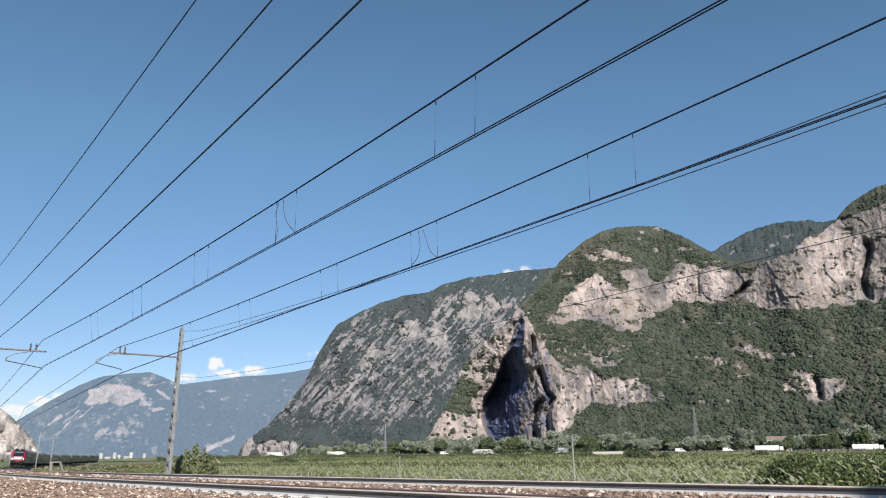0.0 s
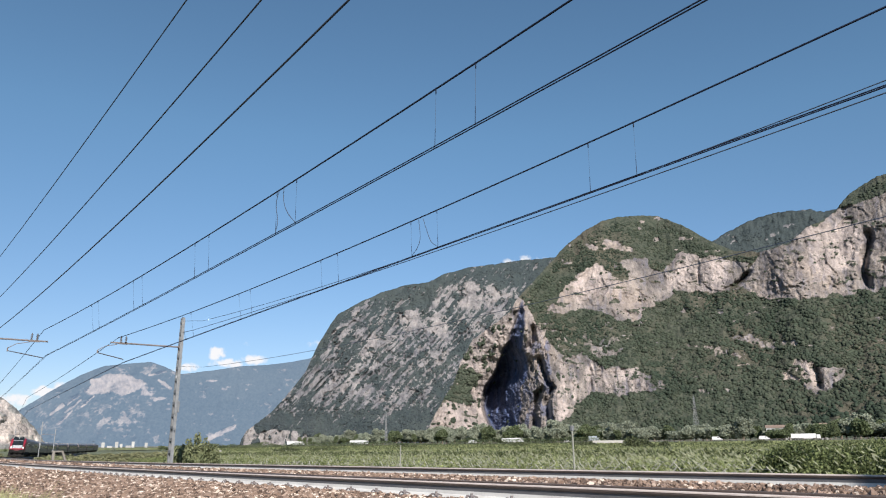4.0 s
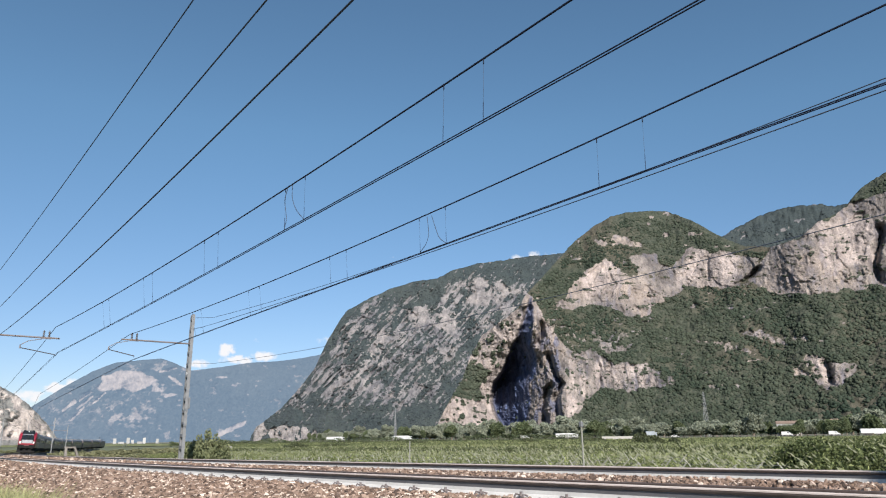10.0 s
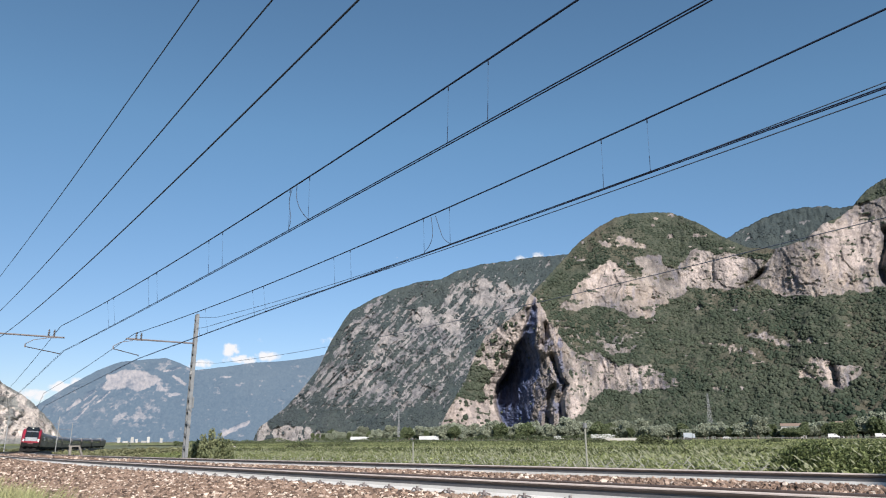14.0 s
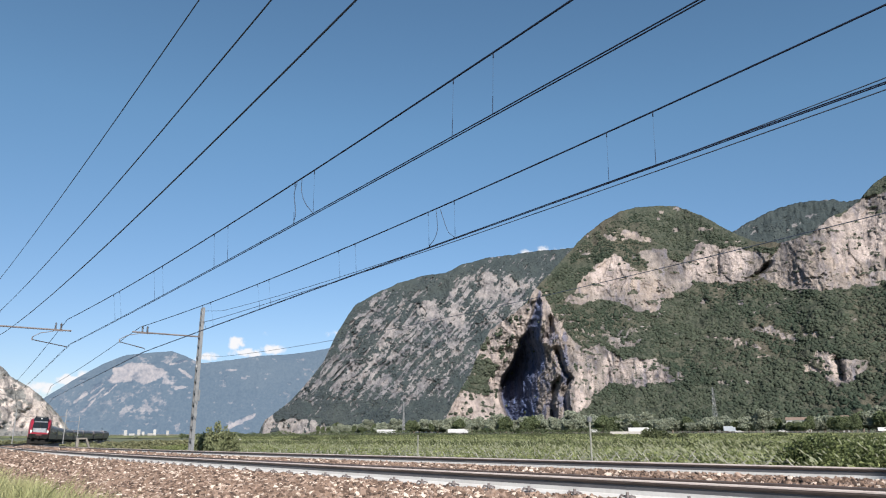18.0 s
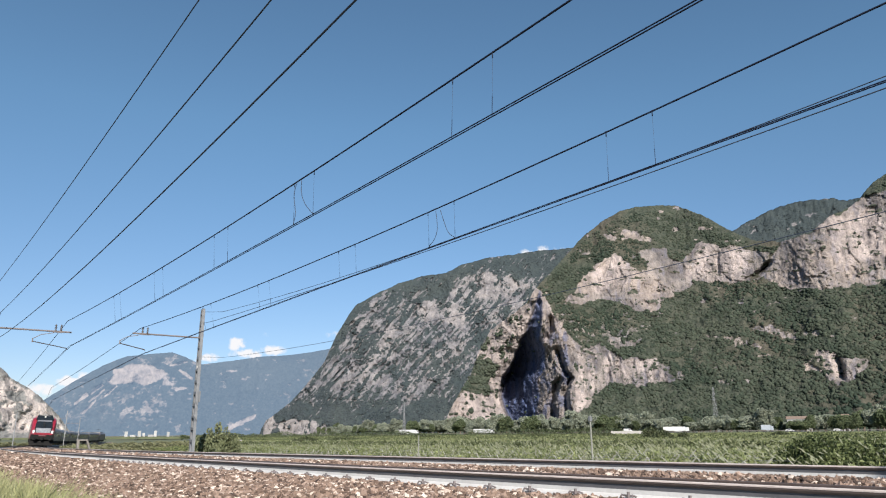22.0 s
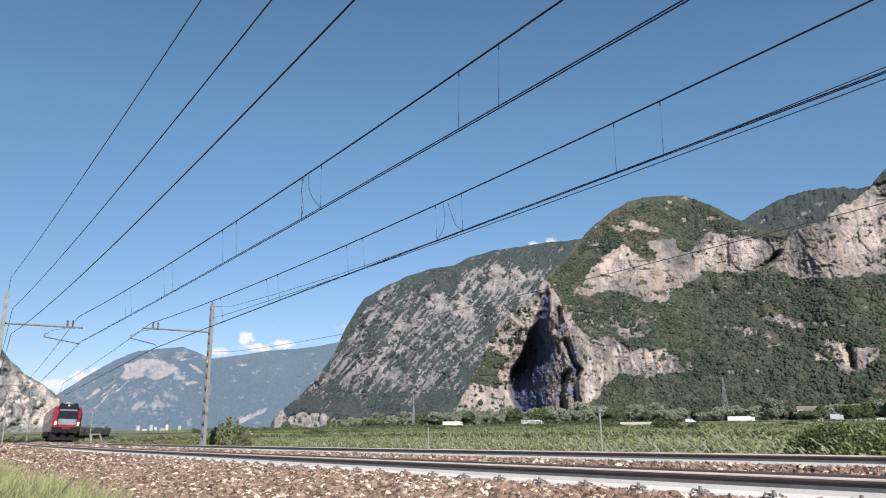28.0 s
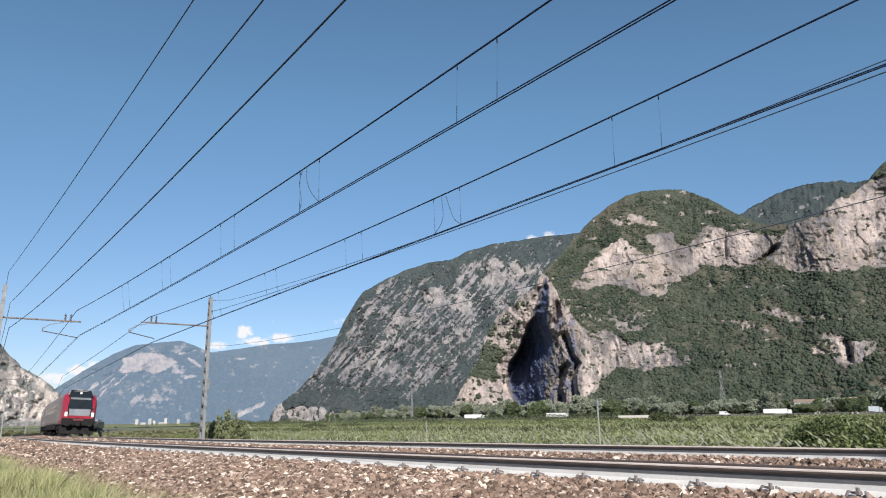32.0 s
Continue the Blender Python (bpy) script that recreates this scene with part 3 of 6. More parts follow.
def inside(poly, a, e):
    """Signed distance to an outline (degrees), positive inside."""
    d, odd = np.full(a.shape, 1e9), np.zeros(a.shape, bool)
    for (x0, y0), (x1, y1) in zip(poly, poly[1:] + poly[:1]):
        dx, dy = x1 - x0, y1 - y0
        t = np.clip(((a - x0) * dx + (e - y0) * dy) / (dx * dx + dy * dy), 0, 1)
        d = np.minimum(d, np.hypot(a - x0 - t * dx, e - y0 - t * dy))
        if y0 != y1:
            odd ^= ((y0 > e) != (y1 > e)) & (a < dx * (e - y0) / dy + x0)
    return np.where(odd, d, -d)


def cliff_mask(poly, a, e, seed, rough=0.5, edge=0.18):
    wobble = (fbm(a * 1.6, e * 1.6, seed, 4) - 0.5) * 2 * rough
    return smooth(-edge, edge, inside(poly, a, e) + wobble)


ICO_V = np.array([(0, 0, 1)] + [(0.894 * math.cos(1.2566 * k), 0.894 * math.sin(1.2566 * k), 0.447) for k in range(5)] + [(0.894 * math.cos(1.2566 * k + 0.6283), 0.894 * math.sin(1.2566 * k + 0.6283), -0.447) for k in range(5)] + [(0, 0, -1)])
ICO_F = np.array([(0, 1 + k, 1 + (k + 1) % 5) for k in range(5)] + [(1 + k, 6 + k, 1 + (k + 1) % 5) for k in range(5)] + [(6 + k, 6 + (k + 1) % 5, 1 + (k + 1) % 5) for k in range(5)] + [(11, 6 + (k + 1) % 5, 6 + k) for k in range(5)])


def tree_crowns(name, label, count, small, large, mat, gaps, seed, A, E, R, Z, rock):
    """The woods of a mountainside: uneven crowns that stand on its slope, thinning out towards bare rock and clearings."""
    rs = np.random.RandomState(seed)
    n = count * 4
    i, j = rs.randint(0, A.shape[0], n), rs.randint(1, int(A.shape[1] * 0.972), n)
    a, e, r, z, bare = A[i, j], E[i, j], R[i, j], Z[i, j], rock[i, j]
    wooded = smooth(gaps - 0.1, gaps + 0.1, fbm(a * 1.5, e * 2.4, seed, 4, 0.6))
    keep = (rs.rand(n) < (0.07 + 0.93 * wooded) * smooth(0.45, 0.2, bare) + 0.006) & (e > -0.7)
    a, r, z, e = a[keep][:count], r[keep][:count], z[keep][:count], e[keep][:count]
    n = len(a)
    size = (small + (large - small) * rs.rand(n) ** 2)
    form = ICO_V[None] * (0.72 + 0.56 * rs.rand(n, 12, 1)) * size[:, None, None] * np.stack([np.ones(n), np.ones(n), 0.7 + 0.4 * rs.rand(n)], -1)[:, None, :]
    q = np.radians(a + 0.05 * rs.normal(size=n))
    co = form + np.stack([r * np.sin(q), r * np.cos(q), z + EYE[2] + 0.1 * size], -1)[:, None, :]
    faces = (ICO_F[None] + (np.arange(n) * 12)[:, None, None]).reshape(-1, 3)
    tagged(new(name, array_mesh(name, co.reshape(-1, 3), faces, mat, True)), label, "woods", "", "stuff")


def mountain(name, label, ridge, a0, a1, step, rows, base_r, rock_of, mat, steep=0.3, gentle=1.25, depth=900, shape=None, relief=(3.6, 4.4), kind="structure", stain_shade=None, fresh=None, crowns=None, jag=1.0):
    """A mountainside built upward from its foot: nearly upright where bare, sloping back where wooded."""
    cols = int((a1 - a0) / step) + 1
    az = np.linspace(a0, a1, cols)
    top = np.interp(az, [p[0] for p in ridge], [p[1] for p in ridge])
    top = top + jag * ((fbm(az * 2.2, az * 0 + 3.3, 91, 4) - 0.5) * 0.22 + (fbm(az * 9, az * 0 + 7.7, 95, 2) - 0.5) * 0.1)
    v = np.linspace(0, 1, rows)
    A = np.repeat(az[:, None], rows, 1)
    E = -1.2 + (top[:, None] + 1.2) * v[None, :]
    rock = rock_of(A, E, top[:, None])
    blur = rock.copy()
    for k in range(24):
        if k < 8:
            blur[:, 1:-1] = (blur[:, :-2] + blur[:, 1:-1] + blur[:, 2:]) / 3
        blur[1:-1] = (blur[:-2] + blur[1:-1] + blur[2:]) / 3
    back = gentle + (steep - gentle) * blur
    tanE = np.tan(np.radians(E))
    R, Z = np.zeros_like(A), np.zeros_like(A)
    R[:, 0] = base_r(az)
    Z[:, 0] = R[:, 0] * tanE[:, 0]
    for j in range(1, rows):
        dz = R[:, j - 1] * (tanE[:, j] - tanE[:, j - 1]) / np.maximum(1 - back[:, j] * tanE[:, j], 0.3)
        R[:, j] = R[:, j - 1] + back[:, j] * dz
    for _ in range(240):
        R[1:-1] = (R[:-2] + R[1:-1] + R[2:]) / 3
    if shape is not None:
        R = R + shape(A, E)
    scale = R / 1200
    wa = A + (fbm(A * 0.8, E * 0.8, 5, 3) - 0.5) * 0.9
    we = E + (fbm(A * 0.7, E * 0.7, 6, 3) - 0.5) * 0.7
    blocks = facets(wa * 1.1, we * 0.7, 21) + 0.5 * facets(wa * 3.2, we * 1.9, 23) + 0.14 * facets(wa * 8, we * 5.5, 25)
    strata = fbm(A * 0.7, E * 6.0 + A * 0.8, 27, 3, 0.6)
    cracks = np.abs(2 * fbm(wa * 3.2, we * 0.7, 33, 3, 0.6) - 1)
    crags = fbm(A * 9, E * 7, 35, 3, 0.65)
    crown = cells(A * 6.2, E * 6.8, 41)
    crown2 = cells(A * 2.1 + 9, E * 2.6, 43)
    R = R - scale * rock * relief[0] * (2.4 * (blocks - 0.9) + 0.6 * (strata - 0.5) + 0.6 * np.minimum(cracks, 0.3) + 0.4 * (crags - 0.5))
    R = R - scale * rock * relief[0] * 1.1 * (facets(wa * 2.6, we * 0.9, 29) - 0.5) * smooth(9.3, 8.0, E)
    R = R - scale * (1 - rock) * relief[1] * (1.3 - 1.7 * crown + 1.3 * (0.6 - crown2)) - scale * (1 - rock) * 24 * (fbm(A * 1.1, E * 1.1, 55, 3) - 0.5)
    Z = R * np.tan(np.radians(E))
    if crowns:
        tree_crowns(*crowns, A, E, R, Z, rock)
    # the far flank, so that the mountain is a closed ridge
    for extra, drop in ((depth * 0.4, 0.75), (depth, -0.05)):
        A = np.concatenate([A, az[:, None]], 1)
        R = np.concatenate([R, R[:, rows - 1:rows] + extra], 1)
        Z = np.concatenate([Z, Z[:, rows - 1:rows] * drop - 5], 1)
        rock = np.concatenate([rock, rock[:, -1:] * 0], 1)
    n = A.shape[1]
    ar = np.radians(A)
    co = np.stack([R * np.sin(ar), R * np.cos(ar), Z + EYE[2]], -1).reshape(-1, 3)
    i, j = np.meshgrid(np.arange(cols - 1), np.arange(n - 1), indexing="ij")
    q = np.stack([i * n + j, (i + 1) * n + j, (i + 1) * n + j + 1, i * n + j + 1], -1).reshape(-1, 4)
    me = array_mesh(name, co, q, mat, smooth=True)
    st = np.zeros_like(rock) if stain_shade is None else np.pad(stain_shade(A[:, :rows], E), ((0, 0), (0, 2)))
    me.attributes.new("stain_shade", "FLOAT", "POINT").data.foreach_set("value", st.reshape(-1).astype(np.float32))
    fr = np.zeros_like(rock) if fresh is None else np.pad(fresh(A[:, :rows], E), ((0, 0), (0, 2)))
    me.attributes.new("fresh", "FLOAT", "POINT").data.foreach_set("value", fr.reshape(-1).astype(np.float32))
    at = me.attributes.new("rock", "FLOAT", "POINT")
    at.data.foreach_set("value", rock.reshape(-1).astype(np.float32))
    return tagged(new(name, me), label, "mountain", "", kind)


def rock_dome(A, E, top):
    m = np.maximum.reduce([cliff_mask(CLIFF_UPPER, A, E, 3, 0.3, 0.12), cliff_mask(CLIFF_RIGHT, A, E, 5, 0.3, 0.12), cliff_mask(CLIFF_LOWER, A, E, 7, 0.35, 0.12),
                           cliff_mask(WALL_SHADE, A, E, 9, 0.12), np.maximum(cliff_mask(FLAKE, A, E, 11, 0.2), cliff_mask(FLAKE_LOW, A, E, 11, 0.2)) * smooth(0.7, 0.6, fbm(A * 1.8 + E * 0.9, E * 1.5 - A * 1.3, 12, 4)),
                           cliff_mask(CLIFF_SMALL, A, E, 13, 0.3) * (0.3 + 0.7 * smooth(0.6, 0.48, fbm(A * 1.8, E * 2.0, 14, 4)))])
    m = np.maximum(m, cliff_mask(FRESH[4], A, E, 16, 0.12, 0.08))
    for k, ledge in enumerate(LEDGES):
        m = np.maximum(m, (0.6 + 0.35 * smooth(0.4, 0.6, fbm(A * 3, E * 3, 19 + k, 3))) * cliff_mask(ledge, A, E, 15 + k, 0.5, 0.25))
    for a, e, r in SPOTS:
        m = np.maximum(m, 0.8 * smooth(r * 1.2, r * 0.5, np.hypot(A - a, 1.4 * (E - e)) + 0.3 * (fbm(A * 5, E * 5, 18, 3) - 0.5)))
    clean = 1 - cliff_mask(WALL_SHADE, A, E, 9, 0.1)
    ledges = smooth(0.6, 0.66, fbm(A * 1.2, E * 4.6 + 0.7 * A, 61, 4) * 0.7 + fbm(A * 3.4, E * 3.0, 63, 3) * 0.3)
    gullies = smooth(0.64, 0.7, fbm(A * 3.6, E * 0.9 + 0.4 * A, 64, 4))
    tufts = smooth(0.6, 0.68, fbm(A * 5.5, E * 6.5, 65, 4, 0.6)) * (0.6 + 0.4 * smooth(7.5, 6.5, E))
    m = m * (1 - 0.6 * np.maximum.reduce([ledges, 0.7 * gullies, 0.9 * tufts]) * clean)
    specks = 0.75 * smooth(0.68, 0.78, fbm(A * 1.1, E * 2.6, 67, 5, 0.6)) * smooth(2.5, 4.5, E)
    grey = 0.55 * smooth(0.58, 0.68, fbm(A * 2.4, E * 3.2, 68, 5, 0.6)) * cliff_mask([(46.4, 9.7), (53.5, 9.2), (55, 7.6), (51, 6.6), (48.4, 6.4)], A, E, 69, 0.4)
    return np.maximum.reduce([m, 0.8 * specks, grey])


def fresh_slab(A, E):
    faces = np.maximum.reduce([smooth(-0.2, 0.2, inside(p, A, E)) for p in SLAB_FACES + [SLAB_RIB, LOW_CLIFF]])
    return np.maximum.reduce([faces, 0.55 * smooth(0.52, 0.64, fbm(A * 1.9 - E, E * 1.7, 161, 5, 0.6)), 1.4 * smooth(-0.1, 0.1, inside(LOW_CLIFF, A, E))])


def rock_slab(A, E, top):
    """Steep grey streaks over the flank, two bare faces under the wooded top."""
    p, q = (1.1 * A - E) / 1.49, (A + 1.1 * E) / 1.49
    wob = (fbm(A * 0.9, E * 0.9, 70, 3) - 0.5) * 1.2
    streak = fbm(p * 5.2 + wob, q * 1.0, 71, 6, 0.62) * 0.64 + fbm(A * 6.5, E * 6.5, 74, 4, 0.65) * 0.36
    belt = smooth(-1.1, 0.7, inside(SLAB_BELT, A, E) + (fbm(A * 0.8, E * 0.8, 75, 4) - 0.5) * 2.2)
    m = smooth(0.445, 0.555, streak + 0.13 * (belt - 1))
    cover = smooth(0.6, 0.54, fbm(A * 2.0, E * 2.4, 79, 5, 0.6))
    faces = np.maximum.reduce([*[cliff_mask(p, A, E, 81 + k, 0.3) for k, p in enumerate(SLAB_FACES)], 0.9 * cliff_mask(SLAB_RIB, A, E, 84, 0.3)]) * cover
    low = cliff_mask(LOW_CLIFF, A, E, 81, 0.12, 0.08) * (0.08 + 0.92 * smooth(0.4, 0.47, fbm(A * 4.6, E * 0.9, 88, 5, 0.6)))
    return np.maximum.reduce([0.9 * m, 0.95 * faces, low])


def stroke(a, b, A, E):
    """Distance to a straight line between two places (degrees)."""
    (x0, y0), (x1, y1) = a, b
    t = np.clip(((A - x0) * (x1 - x0) + (E - y0) * (y1 - y0)) / ((x1 - x0) ** 2 + (y1 - y0) ** 2), 0, 1)
    return np.hypot(A - x0 - t * (x1 - x0), E - y0 - t * (y1 - y0))


def rock_far(A, E, top):
    m = 1.25 * cliff_mask(SCAR, A, E, 83, 0.3, 0.12)
    ragged = (fbm(A * 4, E * 4, 84, 4, 0.6) - 0.5) * 0.22
    for a, b, wide in FAR_STREAKS:
        m = np.maximum(m, 1.1 * smooth(wide + 0.06, wide - 0.06, stroke(a, b, A, E) + ragged))
    veined = fbm(A * 2.6 - E, E * 3.2 + 0.5 * A, 86, 5, 0.65)
    m = np.maximum(m, 0.75 * cliff_mask(FAR_FAN, A, E, 87, 0.4, 0.2) * smooth(0.4, 0.56, veined))
    pale = smooth(-0.6, 0.5, inside(FAR_PALE, A, E)) + 0.6 * smooth(17.5, 14, A) * smooth(5.2, 3.4, E) * smooth(0.3, 1.2, E)
    return np.maximum.reduce([m, 0.58 * np.minimum(pale, 1) * smooth(0.42, 0.6, veined), 0.5 * smooth(0.62, 0.72, fbm(A * 1.6, E * 2.6, 89, 5, 0.6))])


def rock_left(A, E, top):
    return smooth(0.36, 0.5, fbm(A * 1.6, E * 1.5, 89, 5, 0.6)) * smooth(0.0, 0.5, top - E + (fbm(A, E, 92, 3) - 0.5)) * smooth(0.0, 0.5, E)


def rock_none(A, E, top):
    return 0.8 * smooth(0.68, 0.74, fbm(A * 1.3, E * 3, 90, 4))


GULLY_L = [(0.2, 42.9), (1.03, 42.81), (1.85, 42.3), (2.75, 42.06), (3.65, 42.1), (4.38, 42.31), (5.28, 43.05), (6.19, 43.45), (7.47, 43.95), (8.01, 44.35), (8.92, 44.7), (9.56, 45.0), (10.38, 45.3), (11.28, 45.6)]
GULLY_R = [(0.2, 44.98), (0.99, 44.98), (2.14, 45.22), (2.85, 45.44), (3.57, 45.3), (4.29, 45.38), (4.82, 45.92), (5.91, 46.07), (6.64, 46.02), (7.39, 45.7), (8.31, 45.75), (9.41, 45.96), (10.15, 45.95), (11.08, 45.87)]
# clefts in the faces: height angle and bearing along each, then width of its open side and of its wall, and depth
CLEFTS = [([(7.19, 46.09), (8.09, 46.4), (8.73, 46.55), (9.38, 46.46)], 0.35, 0.4, 30), ([(0.2, 47.6), (2.08, 47.49), (3.15, 47.48), (4.21, 47.91), (4.77, 47.51), (5.68, 47.28), (6.79, 46.95)], 0.5, 0.34, 34),
          ([(0.2, 46.5), (2.11, 46.23), (3.17, 46.58), (4.24, 46.94)], 0.45, 0.5, 34), ([(11.24, 62.14), (11.54, 62.84), (12.05, 63.52), (12.48, 63.83)], 0.5, 0.3, 34),
          ([(10.12, 71.64), (11.73, 71.49), (12.55, 71.74), (13.65, 72.19), (14.4, 72.19)], 0.5, 0.3, 30), ([(3.3, 67.51), (4.46, 67.5), (5.31, 67.36)], 0.6, 0.2, 24),
          ([(11.6, 60.0), (12.6, 60.1), (13.7, 60.2)], 0.3, 0.16, 9), ([(3.8, 50.9), (5.2, 51.0), (6.3, 50.85)], 0.5, 0.2, 9)]


def gully_edges(E):
    return [np.interp(E, [p[0] for p in g], [p[1] for p in g]) + 0.16 * (fbm(E * 2.2, E * 0 + s, 129, 4, 0.6) - 0.5) for g, s in ((GULLY_L, 2), (GULLY_R, 6))]


def notch(A, c, wide_l, wide_r):
    """A cleft at c: a wall on its right, an open slab on its left."""
    return np.where(A < c, np.clip((A - c + wide_l) / wide_l, 0, 1), np.clip((c + wide_r - A) / wide_r, 0, 1))


def gully(A, E):
    """The buttress's side wall, set back towards the recess beside it, the broken pillars in front of it, and clefts farther along."""
    l, r = gully_edges(E)
    up = smooth(12.0, 11.0, E)
    lean = 34 * np.clip(47.75 - np.maximum(A, r), 0, 3) * smooth(9.0, 5.5, E)
    back = lean * up + 60 * (r - l) * np.clip((r - A) / np.maximum(r - l, 0.1), 0, 1.0) * up
    side = np.clip((l + 0.3 - A) / 0.3, 0, 1)
    far = smooth(-0.8, 3.0, l - A)
    back = back * (1 - side) + side * (30 * smooth(11.5, 8.0, E) * far + (27 * (r - l) * smooth(12.0, 9.0, E) + 0.35 * lean) * (1 - far)) * smooth(12.5, 10.5, E)
    wave = fbm(A * 0.6, E * 0.5, 131, 3) - 0.5
    on = smooth(0, 0.3, A - l) * up
    wall, front = on * smooth(0, 0.3, r - A), on * smooth(-0.4, 0.1, A - r) * smooth(48.6, 48.0, A) * smooth(9.8, 8.6, E)
    back = back - (6 * wall + 7 * front) * (facets(A * 1.9 + 0.9 * wave, E * 0.5 + 0.2 * A, 133) - 0.5)
    back = back - (5 * wall + 6 * front) * (facets(A * 4.2 + wave, E * 1.9, 135) - 0.5) - (3 * wall + 4 * front) * (facets(A * 9, E * 5, 137) - 0.5)
    flake = 0.6 * side * (1 - far) * up
    back = back - flake * (6 * (facets(A * 2.6 + 0.8 * E, E * 0.7, 145) - 0.5) + 5 * (facets(A * 6, E * 2.6 + A, 146) - 0.5))
    for line, wide_l, wide_r, deep in CLEFTS:
        e0, e1 = line[0][0], line[-1][0]
        c = np.interp(E, [p[0] for p in line], [p[1] for p in line]) + 0.25 * (fbm(E * 1.7, E * 0 + e0, 138, 4, 0.6) - 0.5)
        thick = 0.6 + 0.9 * fbm(E * 2.1, E * 0 + e1, 139, 3, 0.6)
        back = back + deep * notch(A, c, wide_l, wide_r * thick) * smooth(e0 - 0.15, e0 + 0.35, E) * smooth(e1 + 0.15, e1 - 0.45, E)
    return back


def seeps_and_shade(A, E):
    """Dark streaks where water runs down the bare faces; the recessed wall and pillars have their shade painted in."""
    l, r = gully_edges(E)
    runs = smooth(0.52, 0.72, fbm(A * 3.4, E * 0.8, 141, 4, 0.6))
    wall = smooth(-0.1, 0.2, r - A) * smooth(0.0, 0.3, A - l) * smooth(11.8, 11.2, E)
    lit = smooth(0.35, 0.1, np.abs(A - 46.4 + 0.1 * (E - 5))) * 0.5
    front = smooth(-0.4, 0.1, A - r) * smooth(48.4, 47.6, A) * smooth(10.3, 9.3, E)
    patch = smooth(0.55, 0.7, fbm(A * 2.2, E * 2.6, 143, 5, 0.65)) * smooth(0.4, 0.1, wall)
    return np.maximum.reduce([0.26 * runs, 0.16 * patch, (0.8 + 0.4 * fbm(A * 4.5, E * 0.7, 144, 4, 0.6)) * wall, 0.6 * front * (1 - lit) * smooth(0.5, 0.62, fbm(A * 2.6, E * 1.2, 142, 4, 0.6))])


def fresh_rock(A, E):
    """Cream-coloured breaks on the weathered grey cliffs, and a paler colour on the flakes beside the recess."""
    m = np.maximum.reduce([smooth(-0.45, 0.35, inside(p, A, E) + (fbm(A * 2.2, E * 1.4, 150 + k, 4, 0.6) - 0.5) * 1.6) for k, p in enumerate(FRESH)])
    low = np.maximum(smooth(-0.2, 0.4, inside(CLIFF_LOWER, A, E)), smooth(-0.2, 0.3, np.maximum(inside(FLAKE, A, E), inside(FLAKE_LOW, A, E)))) * smooth(0.42, 0.6, fbm(A * 2.6, E * 0.8, 156, 4, 0.6))
    side = smooth(-0.1, 0.2, np.maximum(inside(FLAKE, A, E), inside(FLAKE_LOW, A, E)))
    return np.maximum.reduce([1.25 * m, 1.1 * low, 1.1 * side]) * (1 - smooth(-0.2, 0.2, inside(BROWN_FACE, A, E)))


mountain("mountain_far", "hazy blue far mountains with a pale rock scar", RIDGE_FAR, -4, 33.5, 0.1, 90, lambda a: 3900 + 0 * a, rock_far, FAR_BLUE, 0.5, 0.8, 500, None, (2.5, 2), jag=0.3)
mountain("mountain_left", "pale limestone cliff closing the valley side", RIDGE_LEFT, -12, 9.8, 0.08, 110, lambda a: 1900 + 30 * a, rock_left, LEFT_ROCK, 0.35, 1.0, 700, None, (2.2, 2))
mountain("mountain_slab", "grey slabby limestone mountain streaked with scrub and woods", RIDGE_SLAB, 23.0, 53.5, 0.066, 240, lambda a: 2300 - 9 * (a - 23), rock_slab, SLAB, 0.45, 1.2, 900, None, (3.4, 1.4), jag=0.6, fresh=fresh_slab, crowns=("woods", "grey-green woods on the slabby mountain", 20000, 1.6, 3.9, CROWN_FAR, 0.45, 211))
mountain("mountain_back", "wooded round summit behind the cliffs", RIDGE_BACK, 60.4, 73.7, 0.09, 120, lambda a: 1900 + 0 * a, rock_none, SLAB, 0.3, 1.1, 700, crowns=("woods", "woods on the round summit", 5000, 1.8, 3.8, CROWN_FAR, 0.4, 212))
mountain("mountain_dome", "domed limestone mountain with pale cliff bands and woods", RIDGE_DOME, 37.6, 80.4, 0.06, 320, lambda a: 1050 - 2.5 * (a - 37.6), rock_dome, MOUNTAIN, 0.36, 1.2, 900, gully, (2.6, 1.5), jag=0.7, stain_shade=seeps_and_shade, fresh=fresh_rock, crowns=("woods", "mixed green and olive woods below the cliffs", 38000, 0.9, 3.3, CROWN, 0.47, 213))

# ---- ground, one sheet to the horizon ----
radii = np.concatenate([[0.0], np.geomspace(0.6, 4700, 150)])
turn = np.radians(np.linspace(-180, 180, 241)[:-1])
rr, aa = np.meshgrid(radii, turn, indexing="ij")
gx, gy = rr * np.sin(aa), rr * np.cos(aa)
gz = terrain(gx, gy) + 0.05 * (fbm(gx * 0.3 + 50, gy * 0.3 + 50, 101, 3) - 0.5)
i, j = np.meshgrid(np.arange(len(radii) - 1), np.arange(240), indexing="ij")
quads = np.stack([i * 240 + j, (i + 1) * 240 + j, (i + 1) * 240 + (j + 1) % 240, i * 240 + (j + 1) % 240], -1).reshape(-1, 4)
tagged(new("ground", array_mesh("ground", np.stack([gx, gy, gz], -1).reshape(-1, 3), quads, SOIL, True)), "grassy valley floor with fields", "ground", "", "structure")

